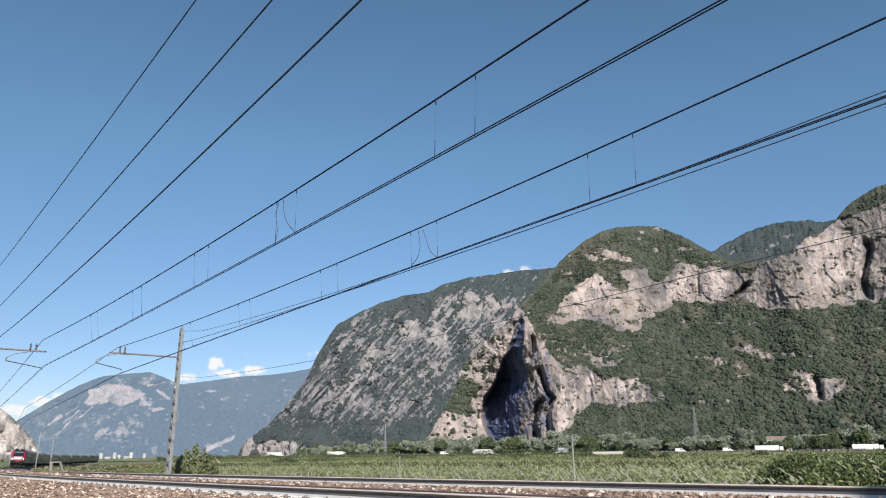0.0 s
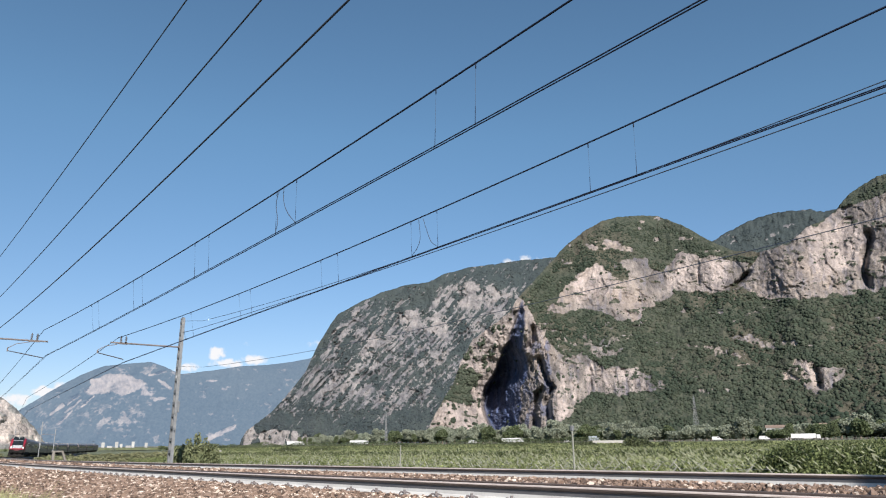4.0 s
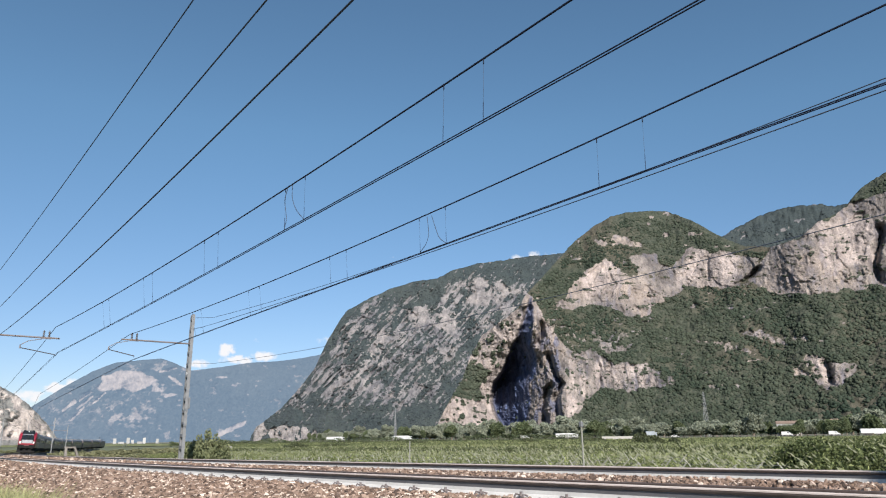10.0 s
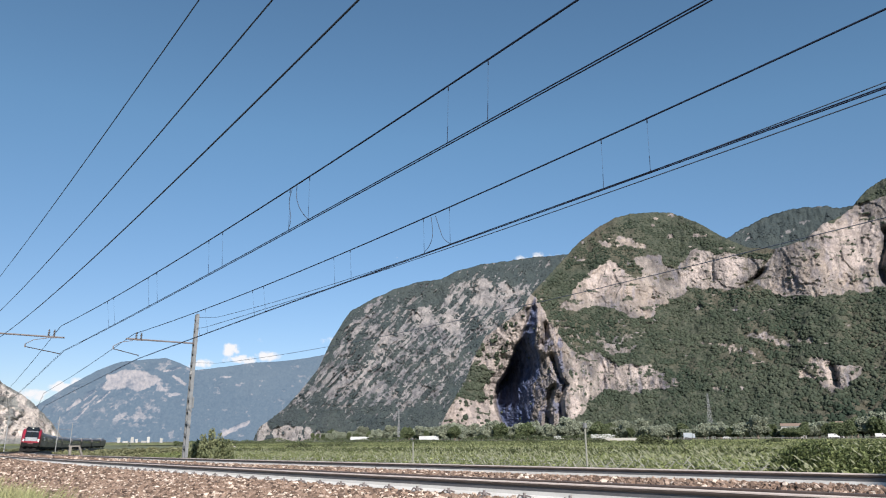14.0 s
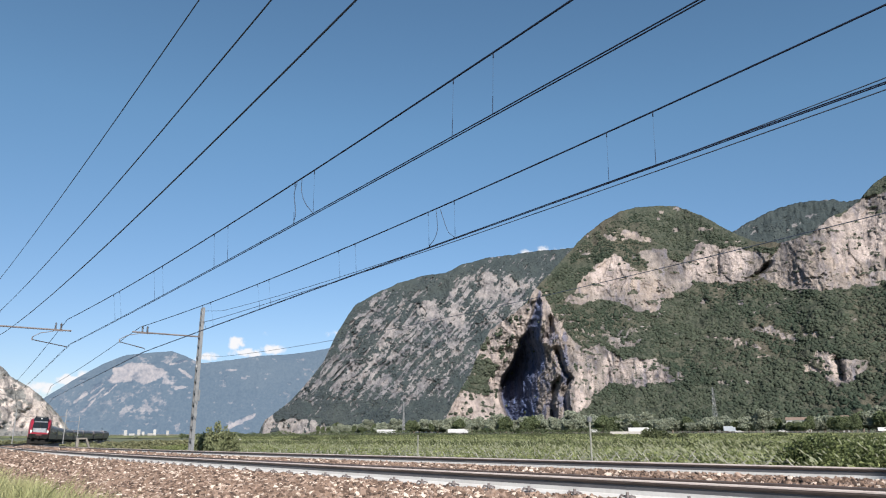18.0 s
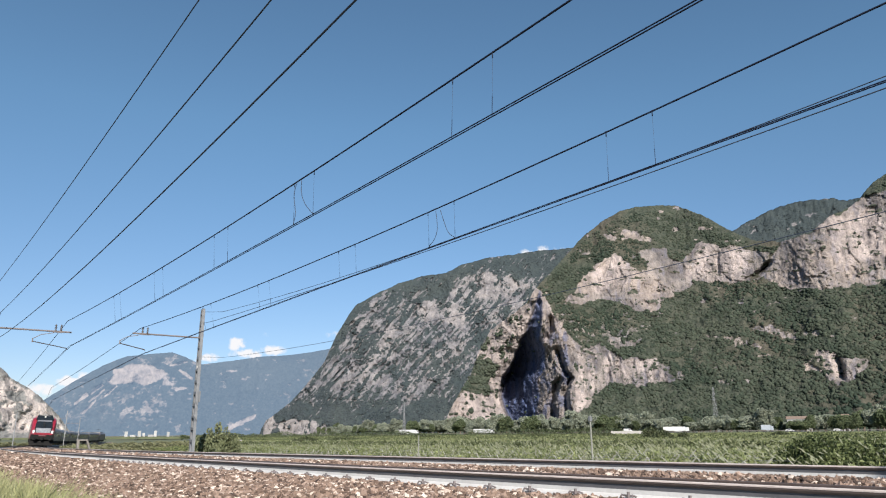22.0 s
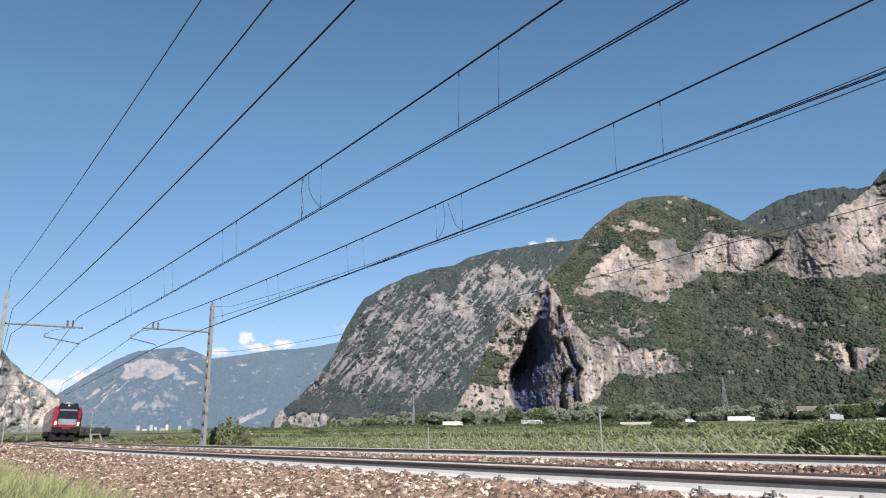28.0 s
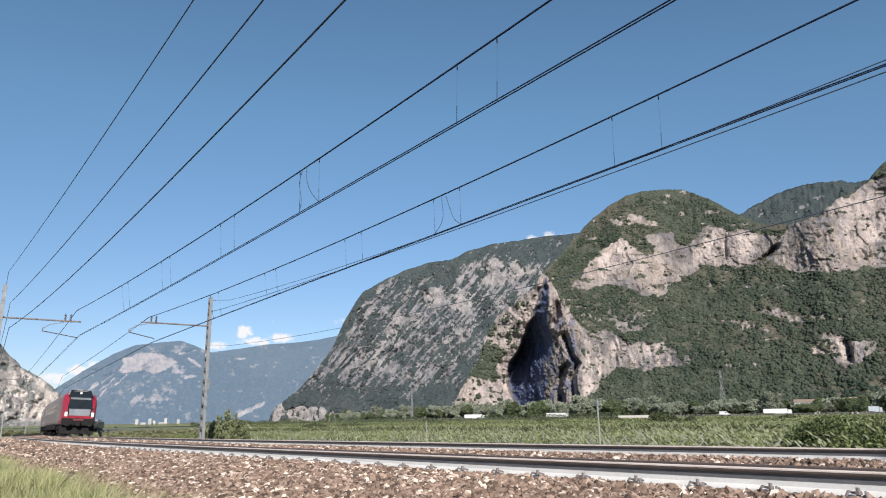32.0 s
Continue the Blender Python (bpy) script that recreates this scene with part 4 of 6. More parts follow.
# ---- railway: bed, sleepers, rails ----
PROFILE = [(-8.3, -0.75), (-7.9, -0.56), (-7.2, -0.47), (-5.5, -0.24), (-4.72, -0.19), (-4.2, -0.19), (-3.3, -0.19), (-2.75, -0.22), (-2.35, -0.16), (-1.9, -0.125), (-1.35, -0.15), (-0.95, -0.185), (-0.5, -0.22), (1.25, -0.3), (1.9, -0.38), (3.4, -1.25), (4.2, -1.95)]


def bed_height(u):
    return np.interp(u, [p[0] for p in PROFILE], [p[1] for p in PROFILE])


ALONG = np.concatenate([np.arange(-40, 60, 1.0), np.arange(60, 357, 4.0)])


def swept(name, section, mat, closed=True, along=ALONG):
    """A section (across u, height) carried along the curve of the railway."""
    k = len(section)
    verts = [(float(lat(y)) + u, float(y), float(fall(y)) + z) for y in along for u, z in section]
    faces = []
    for a in range(len(along) - 1):
        for b in range(k if closed else k - 1):
            c = (b + 1) % k
            faces.append((a * k + b, a * k + c, (a + 1) * k + c, (a + 1) * k + b))
    me = bpy.data.meshes.new(name)
    me.from_pydata(verts, [], faces)
    me.materials.append(mat)
    me.update()
    return me


tagged(new("trackbed", swept("trackbed", PROFILE, BED, False)), "brown crushed-stone railway bed", "trackbed", "", "structure")
HEADS = [(-SPACING - 0.75, 0.0), (-SPACING + 0.75, -0.08), (-0.75, -0.012), (0.75, -0.075)]
for u, z in HEADS:
    rail = thing("rail", "steel rail with shade-grey upper web and white-painted foot", "rail", "rails", "structure")
    head = [(-0.036, -0.008), (-0.028, 0.0), (0.028, 0.0), (0.036, -0.008), (0.036, -0.026), (0.011, -0.045), (-0.011, -0.045), (-0.036, -0.026)]
    # the web stops where the painted shadow of the head ends
    web = [(-0.0085, -0.045), (0.0085, -0.045), (0.0085, -0.088), (-0.0085, -0.088)]
    foot = [(-0.0095, -0.088), (0.0095, -0.088), (0.01, -0.125), (0.03, -0.14), (0.075, -0.155), (0.075, -0.172), (-0.075, -0.172), (-0.075, -0.155), (-0.03, -0.14), (-0.01, -0.125)]
    for nm, sec, mt, lb in (("rail_head", head, RAIL_STEEL, "dark worn steel head"), ("rail_web", web, SHADED_WEB, "upper web coloured blue-grey for the shade under the head"), ("rail_foot", foot, WHITE_PAINT, "white-painted lower web and foot")):
        ob = new(nm, swept(nm, [(u + a, z + b) for a, b in sec], mt))
        ob.parent = rail
        ob["label"] = lb
    if u not in (HEADS[0][0], HEADS[2][0]):
        continue
    ob = new("running_edge", swept("running_edge", [(u + a, z + b) for a, b in ((-0.0385, -0.004), (-0.03, 0.003), (-0.01, 0.003), (-0.01, 0.0005), (-0.0275, 0.0), (-0.0355, -0.008), (-0.0355, -0.013), (-0.0385, -0.013))], POLISHED))
    ob.parent = rail
    ob["label"] = "pale worn running edge"


sleeper_bm = box(2.4, 0.26, 0.2, bevel=0.02)
sleeper_me = bpy.data.meshes.new("sleeper")
sleeper_bm.to_mesh(sleeper_me)
sleeper_bm.free()
sleeper_me.materials.append(CONCRETE)
clip_bm = box(0.1, 0.13, 0.025, (0.0, 0, 0.004), 0.006)
for sy in (-1, 1):
    rod((-0.035, sy * 0.07, 0.012), (-0.02, sy * 0.055, 0.05), 0.009, clip_bm, 6)
    rod((-0.02, sy * 0.055, 0.05), (0.045, sy * 0.045, 0.034), 0.009, clip_bm, 6)
rod((0, 0, 0.0), (0, 0, 0.075), 0.015, clip_bm, 6)
rod((0, 0, 0.03), (0, 0, 0.052), 0.026, clip_bm, 6)
clip_me = bpy.data.meshes.new("rail_clip")
clip_bm.to_mesh(clip_me)
clip_bm.free()
clip_me.materials.append(RUSTY)
for centre, tilt in ((-SPACING, -0.05), (0.0, -0.047)):
    track = thing("track", "concrete sleepers with rail clips", "track", "tracks", "structure")
    for k in range(75):
        y = -2 + 0.6 * k
        x0, z0, ang = float(lat(y)), float(fall(y)), -math.atan((y - D0) / RADIUS)
        ob = new("sleeper", sleeper_me)
        ob.parent = track
        ob.matrix_basis = Matrix.Translation((x0 + centre, y, z0 - 0.21 - 0.1)) @ Euler((0, -tilt * -1, ang)).to_matrix().to_4x4()
        if k < 45 and centre < 0:
            for side in (-1, 1):
                cl = new("rail_clip", clip_me)
                cl.parent = track
                cl.matrix_basis = Matrix.Translation((x0 - SPACING - 0.75 + side * 0.115, y, z0 - 0.172))

# crushed stone, too many to count
rng = np.random.RandomState(8)


# an angular chip: a box with knocked corners, in triangles
CHIP_V = np.array([(x, y, z) for x in (-0.72, 0.72) for y in (-0.72, 0.72) for z in (-0.72, 0.72)])
CHIP_F = np.array([(0, 1, 3), (0, 3, 2), (4, 6, 7), (4, 7, 5), (0, 4, 5), (0, 5, 1), (2, 3, 7), (2, 7, 6), (0, 2, 6), (0, 6, 4), (1, 5, 7), (1, 7, 3)])


def gravel(name, label, y_of, u_of, count, smin, smax, mat):
    variants = [CHIP_V * (0.6 + 0.7 * np.random.RandomState(k).rand(len(CHIP_V), 3)) for k in range(8)]
    ys, us = y_of(count), u_of(count)
    size = smin + (smax - smin) * rng.rand(count) ** 2
    big = np.clip(np.abs(ys) / 20, 1, 2.4)
    size = size * big
    ang = rng.rand(count, 3) * 6.28
    ca, sa, cb, sb = np.cos(ang[:, 0]), np.sin(ang[:, 0]), np.cos(ang[:, 1]), np.sin(ang[:, 1])
    which = rng.randint(0, 8, count)
    base = np.stack(variants)[which] * np.stack([0.7 + 0.6 * rng.rand(count), 0.7 + 0.6 * rng.rand(count), 0.55 + 0.35 * rng.rand(count)], -1)[:, None, :]
    x, y, z = base[..., 0], base[..., 1], base[..., 2]
    x, y = x * ca[:, None] - y * sa[:, None], x * sa[:, None] + y * ca[:, None]
    y, z = y * cb[:, None] - z * sb[:, None], y * sb[:, None] + z * cb[:, None]
    co = np.stack([x, y, z], -1) * size[:, None, None]
    zz = fall(ys) + bed_height(us) + size * 0.15 + 0.02 * rng.rand(count)
    co += np.stack([lat(ys) + us, ys, zz], -1)[:, None, :]
    faces = (CHIP_F[None] + (np.arange(count) * len(CHIP_V))[:, None, None]).reshape(-1, 3)
    tagged(new(name, array_mesh(name, co.reshape(-1, 3), faces, mat)), label, "ballast", "", "stuff")


def near_far(n):
    return np.where(rng.rand(n) < 0.72, np.where(rng.rand(n) < 0.1, -7.0 + 8 * rng.rand(n), 1.0 + 17 * rng.rand(n) ** 1.15), 18 + 82 * rng.rand(n) ** 1.3)


gravel("ballast", "brown and pale crushed stone beside the track", near_far, lambda n: -7.9 + 3.32 * rng.rand(n), 66000, 0.0175, 0.042, BALLAST)
gravel("ballast", "brown crushed stone between the rails and tracks", near_far, lambda n: np.where(rng.rand(n) < 0.3, -4.3 + 1.15 * rng.rand(n), -2.75 + 1.84 * rng.rand(n)), 30000, 0.0175, 0.044, BALLAST)

# ---- overhead line ----
SPAN_Y = [-9.0, 41.0, 91.0, 141.0, 191.0, 241.0]


def wire_x(y, a, b):
    """Straight from mast to mast: offset across at the two ends of the first span, and the curve's own lie farther on."""
    if y <= 41.0:
        return a + (b - a) * (y + 9) / 50
    k = min(int((y + 9) // 50), 4)
    y0, y1 = SPAN_Y[k], SPAN_Y[k] + 50
    x0, x1 = float(lat(y0)) - float(lat(41.0)) + b, float(lat(y1)) - float(lat(41.0)) + b
    return x0 + (x1 - x0) * (y - y0) / 50


def wire_height(y, height, sag, centre):
    """Height over the rails: lowest at the centre of the first span, and alike between the masts beyond."""
    if y <= 41.0:
        return height + sag * ((y - centre) / 25) ** 2
    return height + sag * ((41.0 - centre) / 25) ** 2 * (0.65 + 0.35 * (((y - 41) % 50 - 25) / 25) ** 2)


def wire(name, label, a, b, height, sag, r, mat, centre=16.0, last=191.0, dx=0.0, group="overhead wires", tie=None):
    pts = [(wire_x(y, a, b) + dx, y, wire_height(y, height, sag, centre) - GRADE * y) for y in np.arange(-9, last + 0.1, 2.0)]
    if tie:
        pts = pts[:-1] + [(tie[0], tie[1], pts[-1][2])]
    return tagged(new(name, tube_mesh(name, pts, r, mat)), label, "overhead wire", group)


# each line: messenger ends, height and sag, contact ends, height and sag, droppers along it, and two jumpers as places along and heights
NEAR_A, NEAR_B, FAR_A, FAR_B = 6.893, 6.147, 10.756, 9.846
LINES = (((NEAR_A, NEAR_B, 6.26, 0.525, 18.5), (6.695, 6.413, 5.225, 0.141), (2.2, 7.28, 8.3, 13.3, 14.27, 18.44, 19.5, 24.45, 25.45, 30.2, 31.2),
          (((14.16, 6.13), (14.29, 5.86), (14.2, 5.55), (14.16, 5.33), (14.26, 5.12)), ((13.92, 6.13), (13.9, 5.81), (13.68, 5.47), (13.27, 5.12)))),
         ((FAR_A, FAR_B, 6.185, 0.574, 20.0), (10.55, 10.15, 5.235, -0.047), (2.0, 7.0, 8.1, 12.97, 14.07, 17.8, 18.8, 24.0, 25.0, 30.0, 31.0),
          (((13.73, 6.05), (13.67, 5.56), (13.8, 5.29), (14.05, 5.14)), ((13.54, 6.03), (13.38, 5.65), (13.21, 5.33), (12.94, 5.13)))))
for (a, b, low_h, rise, mid_y), (ca, cb, touch, touch_sag), droppers, jumpers in LINES:
    wire("messenger_wire", "dark messenger wire hung over the track", a, b, low_h, rise, 0.017, WIRE, mid_y)
    for side in (-0.028, 0.028):
        wire("contact_wire", "dark twin contact wire over the track", ca, cb, touch, touch_sag, 0.0105, WIRE, dx=side)
    # droppers in pairs between the two wires, with a clamp above and a stiff tail below
    for y in droppers:
        top = Vector((wire_x(y, a, b), y, wire_height(y, low_h, rise, mid_y) - GRADE * y))
        foot = Vector((wire_x(y, ca, cb), y, wire_height(y, touch, touch_sag, 16.0) - GRADE * y))
        tagged(new("dropper", tube_mesh("dropper", [top, foot], 0.0024, WIRE_GREY, 5)), "thin dropper between messenger and contact wire", "dropper", "droppers")
        tagged(new("wire_clamp", tube_mesh("wire_clamp", [top + Vector((0, 0, 0.02)), top - Vector((0, 0, 0.1))], 0.011, WIRE, 5)), "small dark wire clamp", "clamp", "clamps")
        tagged(new("wire_clamp", tube_mesh("wire_clamp", [foot, foot + Vector((0, 0, 0.05)), foot + (top - foot) * 0.3], 0.006, WIRE, 5)), "dark clamp and stiff tail on the contact wire", "clamp", "clamps")
    for knots in jumpers:
        pts = []
        for k in range(len(knots) - 1):
            (y0, z0), (y1, z1), (y2, z2), (y3, z3) = (knots[max(0, min(len(knots) - 1, k + d))] for d in (-1, 0, 1, 2))
            for q in range(5):
                t = q / 5
                mixed = [0.5 * (2 * p1 + (p2 - p0) * t + (2 * p0 - 5 * p1 + 4 * p2 - p3) * t * t + (3 * p1 - p0 - 3 * p2 + p3) * t ** 3) for p0, p1, p2, p3 in ((y0, y1, y2, y3), (z0, z1, z2, z3))]
                pts.append((wire_x(mixed[0], a, b), *mixed))
        pts.append((wire_x(knots[-1][0], ca, cb), *knots[-1]))
        tagged(new("jumper_cable", tube_mesh("jumper_cable", pts, 0.008, WIRE_GREY)), "curved jumper cable joining two wires", "cable", "jumper cables")
wire("feeder_cable", "grey feeder cable on the mast top", 3.231, 2.806, 7.995, 0.446, 0.012, WIRE_GREY, group="feeder cables")
wire("feeder_cable", "grey feeder cable below the mast top", 3.177, 3.065, 6.193, 0.559, 0.013, WIRE_GREY, 14.0, group="feeder cables")
wire("feeder_cable", "grey feeder cable beside the bracket arm", 3.24, 3.157, 4.874, 0.684, 0.014, WIRE_GREY, group="feeder cables")
wire("feeder_cable", "grey feeder cable on the far masts", 13.385, 13.796, 6.685, 0.702, 0.011, WIRE_GREY, 10.0, 41.0, tie=(13.1, 40.4), group="feeder cables")
wire("feeder_cable", "grey feeder cable on the far masts", 13.982, 13.211, 6.609, 0.312, 0.013, WIRE_GREY, 10.0, 41.0, tie=(13.1, 40.4), group="feeder cables")
wire("return_cable", "thin return cable halfway up the far masts", 13.102, 14.0, 4.105, 0.707, 0.009, WIRE_GREY, 11.0, 41.0, tie=(13.1, 40.4), group="feeder cables")


def catenary_mast(pull):
    """A twin-channel mast with a bracket arm towards +x; origin at its foot, rail level 0.55 above. pull: the side to which the steady arm's tail reaches."""
    mast = thing("catenary_mast", "grey twin-channel steel mast with a bracket arm", "mast", "catenary masts")
    for sy in (-1, 1):
        bm = bmesh.new()
        box(0.16, 0.016, 8.5, (0, 0, 4.25), 0, bm)
        box(0.016, 0.07, 8.5, (-0.075, -sy * 0.035, 4.25), 0, bm)
        box(0.016, 0.07, 8.5, (0.075, -sy * 0.035, 4.25), 0, bm)
        lean = math.atan2(0.13, 8.5) * sy
        bmesh.ops.transform(bm, matrix=Matrix.Translation((0, 0.29 * sy, 0)) @ Matrix.Rotation(lean, 4, "X"), verts=bm.verts[:])
        part("channel", bm, GALVANISED, mast)
    for k in range(13):
        z = 0.3 + 0.66 * k
        h = 0.29 - 0.13 * z / 8.5
        for sx in (-1, 1):
            part("batten", box(0.012, 2 * h, 0.16, (sx * 0.085, 0, z)), GALVANISED, mast)
    part("foundation", box(0.9, 0.9, 0.5, (0, 0, -0.12), 0.03), CONCRETE, mast)
    arm = rod((0.0, 0, 6.78), (3.75, 0, 6.78), 0.045)
    arm_ob = part("bracket_arm", arm, RUSTY, mast, "rust-brown horizontal bracket tube")
    part("arm_collar", box(0.2, 0.3, 0.16, (0, 0, 6.78), 0.02), RUSTY, mast)
    part("stay", rod((0.05, 0, 8.1), (0.05, 0, 6.8), 0.012), GALVANISED, mast)
    for dx in (-0.13, 0.13):
        bm = bmesh.new()
        for k in range(4):
            rod((3.1 + dx, 0, 6.82 + 0.085 * k), (3.1 + dx, 0, 6.87 + 0.085 * k), 0.065, bm, 10, 0.045)
        rod((3.1 + dx, 0, 6.78), (3.1 + dx, 0, 7.18), 0.02, bm)
        part("insulator", bm, INSULATOR, mast, "dark ribbed insulator")
    part("saddle", box(0.5, 0.06, 0.05, (3.1, 0, 6.74), 0.01), RUSTY, mast)
    bm = rod((3.15 + 0.25 * pull, 0, 6.7), (3.15 + 0.85 * pull, 0, 6.56), 0.018)
    rod((3.15 + 0.85 * pull, 0, 6.56), (3.15 + 1.2 * pull, 0, 6.32), 0.018, bm)
    rod((3.15 + 1.2 * pull, 0, 6.34), (3.15 + 1.2 * pull, 0, 6.14), 0.03, bm)
    part("drop_bracket", bm, RUSTY, mast)
    part("steady_arm", rod((3.15 + 1.2 * pull, 0, 6.18), (3.32 - 0.3 * pull, 0, 5.9), 0.024), INSULATOR, mast, "dark steady arm to the contact wire")
    part("wire_tail", rod((3.32 - 0.3 * pull, 0, 5.9), (3.34 - 0.32 * pull, 0, 5.82), 0.015), INSULATOR, mast)
    part("number_plate", box(0.02, 0.22, 0.3, (0.08, 0, 5.0), 0.005), WHITE_PAINT, mast, "small white plate")
    part("switch_box", box(0.2, 0.28, 0.62, (-0.12, 0.0, 3.4), 0.03), GALVANISED, mast, "grey box on the mast")
    return mast


near_spots, far_spots = [], []
for y in SPAN_Y:
    ang = -math.degrees(math.atan((y - D0) / RADIUS))
    near_spots.append(pose(wire_x(y, NEAR_A, NEAR_B) - 3.32, y + 1.2, -GRADE * y - 0.55, 0, 0, ang))
    if y not in (91.0, 141.0):
        far_spots.append(pose(wire_x(y, FAR_A, FAR_B) + 3.25, y - 0.6, -GRADE * y - 0.55, 0, 0, ang + 180))
for spots, pull in ((near_spots, -1), (far_spots, 1)):
    mast = catenary_mast(pull)
    mast.matrix_basis = spots[0]
    for m in spots[1:]:
        copy_thing(mast, m)


# ---- train: nine coupled vehicles, each on its own place on the curve ----
CAR, RAIL_Z = 26.4, 0.0


def loft(sections, bm=None, cap=True):
    """Skin through closed rings of equal length."""
    bm = bm or bmesh.new()
    rings = [[bm.verts.new(p) for p in s] for s in sections]
    n = len(rings[0])
    for a, b in zip(rings, rings[1:]):
        for k in range(n):
            bm.faces.new((a[k], a[(k + 1) % n], b[(k + 1) % n], b[k]))
    if cap:
        bm.faces.new(rings[0][::-1])
        bm.faces.new(rings[-1])
    return bm


def body_ring(y, half=1.42, low=1.0, high=3.95, shoulder=3.05, roof=0.85):
    pts = [(-half * 0.96, low), (-half, low + 0.25), (-half, shoulder), (-half * 0.93, shoulder + 0.45), (-roof, high - 0.08), (0, high), (roof, high - 0.08), (half * 0.93, shoulder + 0.45), (half, shoulder), (half, low + 0.25), (half * 0.96, low)]
    return [(x, y, z) for x, z in pts]


def bogie(parent, y, turning):
    b = thing("bogie", "", "")
    b.parent, b.location = parent, (0, y, 0)
    del_keys = [k for k in b.keys()]
    for k in del_keys:
        del b[k]
    frame_bm = bmesh.new()
    for sx in (-1, 1):
        box(0.14, 3.3, 0.26, (sx * 1.08, 0, 0.62), 0.03, frame_bm)
        for sy in (-1.25, 1.25):
            box(0.2, 0.36, 0.36, (sx * 1.12, sy, 0.5), 0.03, frame_bm)
    box(2.1, 0.5, 0.2, (0, 0, 0.66), 0.03, frame_bm)
    part("bogie_frame", frame_bm, UNDER, b)
    for sy in (-1.25, 1.25):
        w = bmesh.new()
        for sx in (-0.75, 0.75):
            rod((sx - 0.065, 0, 0), (sx + 0.065, 0, 0), 0.46, w, 24)
            rod((sx - 0.09, 0, 0), (sx - 0.06, 0, 0), 0.49, w, 24)
            box(0.15, 0.7, 0.1, (sx, 0, 0), 0, w)
        rod((-1.05, 0, 0), (1.05, 0, 0), 0.085, w, 10)
        ws = part("wheelset", w, RAIL_STEEL, b)
        ws.location = (0, sy, 0.46)
        turning.append(ws)
    return b


def side_windows(parent, y0, y1, count):
    for sx in (-1, 1):
        for k in range(count):
            y = y0 + (y1 - y0) * (k + 0.5) / count
            bm = box(0.03, (y1 - y0) / count - 0.32, 0.86, (sx * 1.418, y, 2.55), 0.012)
            part("window", bm, GLASS_DARK, parent)


def side_doors(parent, places):
    for sx in (-1, 1):
        for y in places:
            d = part("door", box(0.035, 0.92, 2.15, (sx * 1.42, y, 2.15), 0.012), TRAIN_SIDE, parent, "dark entrance door")
            g = part("door_window", box(0.02, 0.5, 0.8, (sx * 1.436, y, 2.6), 0.008), GLASS_DARK, d)


def coach_common(car, y_front, y_back, turning):
    part("underframe", box(2.5, y_back - y_front - 1.2, 0.55, (0, (y_front + y_back) / 2, 0.82), 0.05), UNDER, car)
    for sx in (-1, 1):
        part("side_skirt", box(0.06, 14.5, 0.5, (sx * 1.36, (y_front + y_back) / 2, 0.82), 0.02), UNDER, car)
    for y in (y_front + 3.6, y_back - 3.6):
        bogie(car, y, turning)
    for k in range(4):
        y = y_front + 5 + k * (y_back - y_front - 10) / 3
        part("roof_unit", box(1.5, 2.6, 0.1, (0, y, 3.97), 0.04), TRAIN_ROOF, car)
    part("gangway", box(1.5, 0.4, 2.4, (0, y_back + 0.1, 2.3), 0.1), UNDER, car)


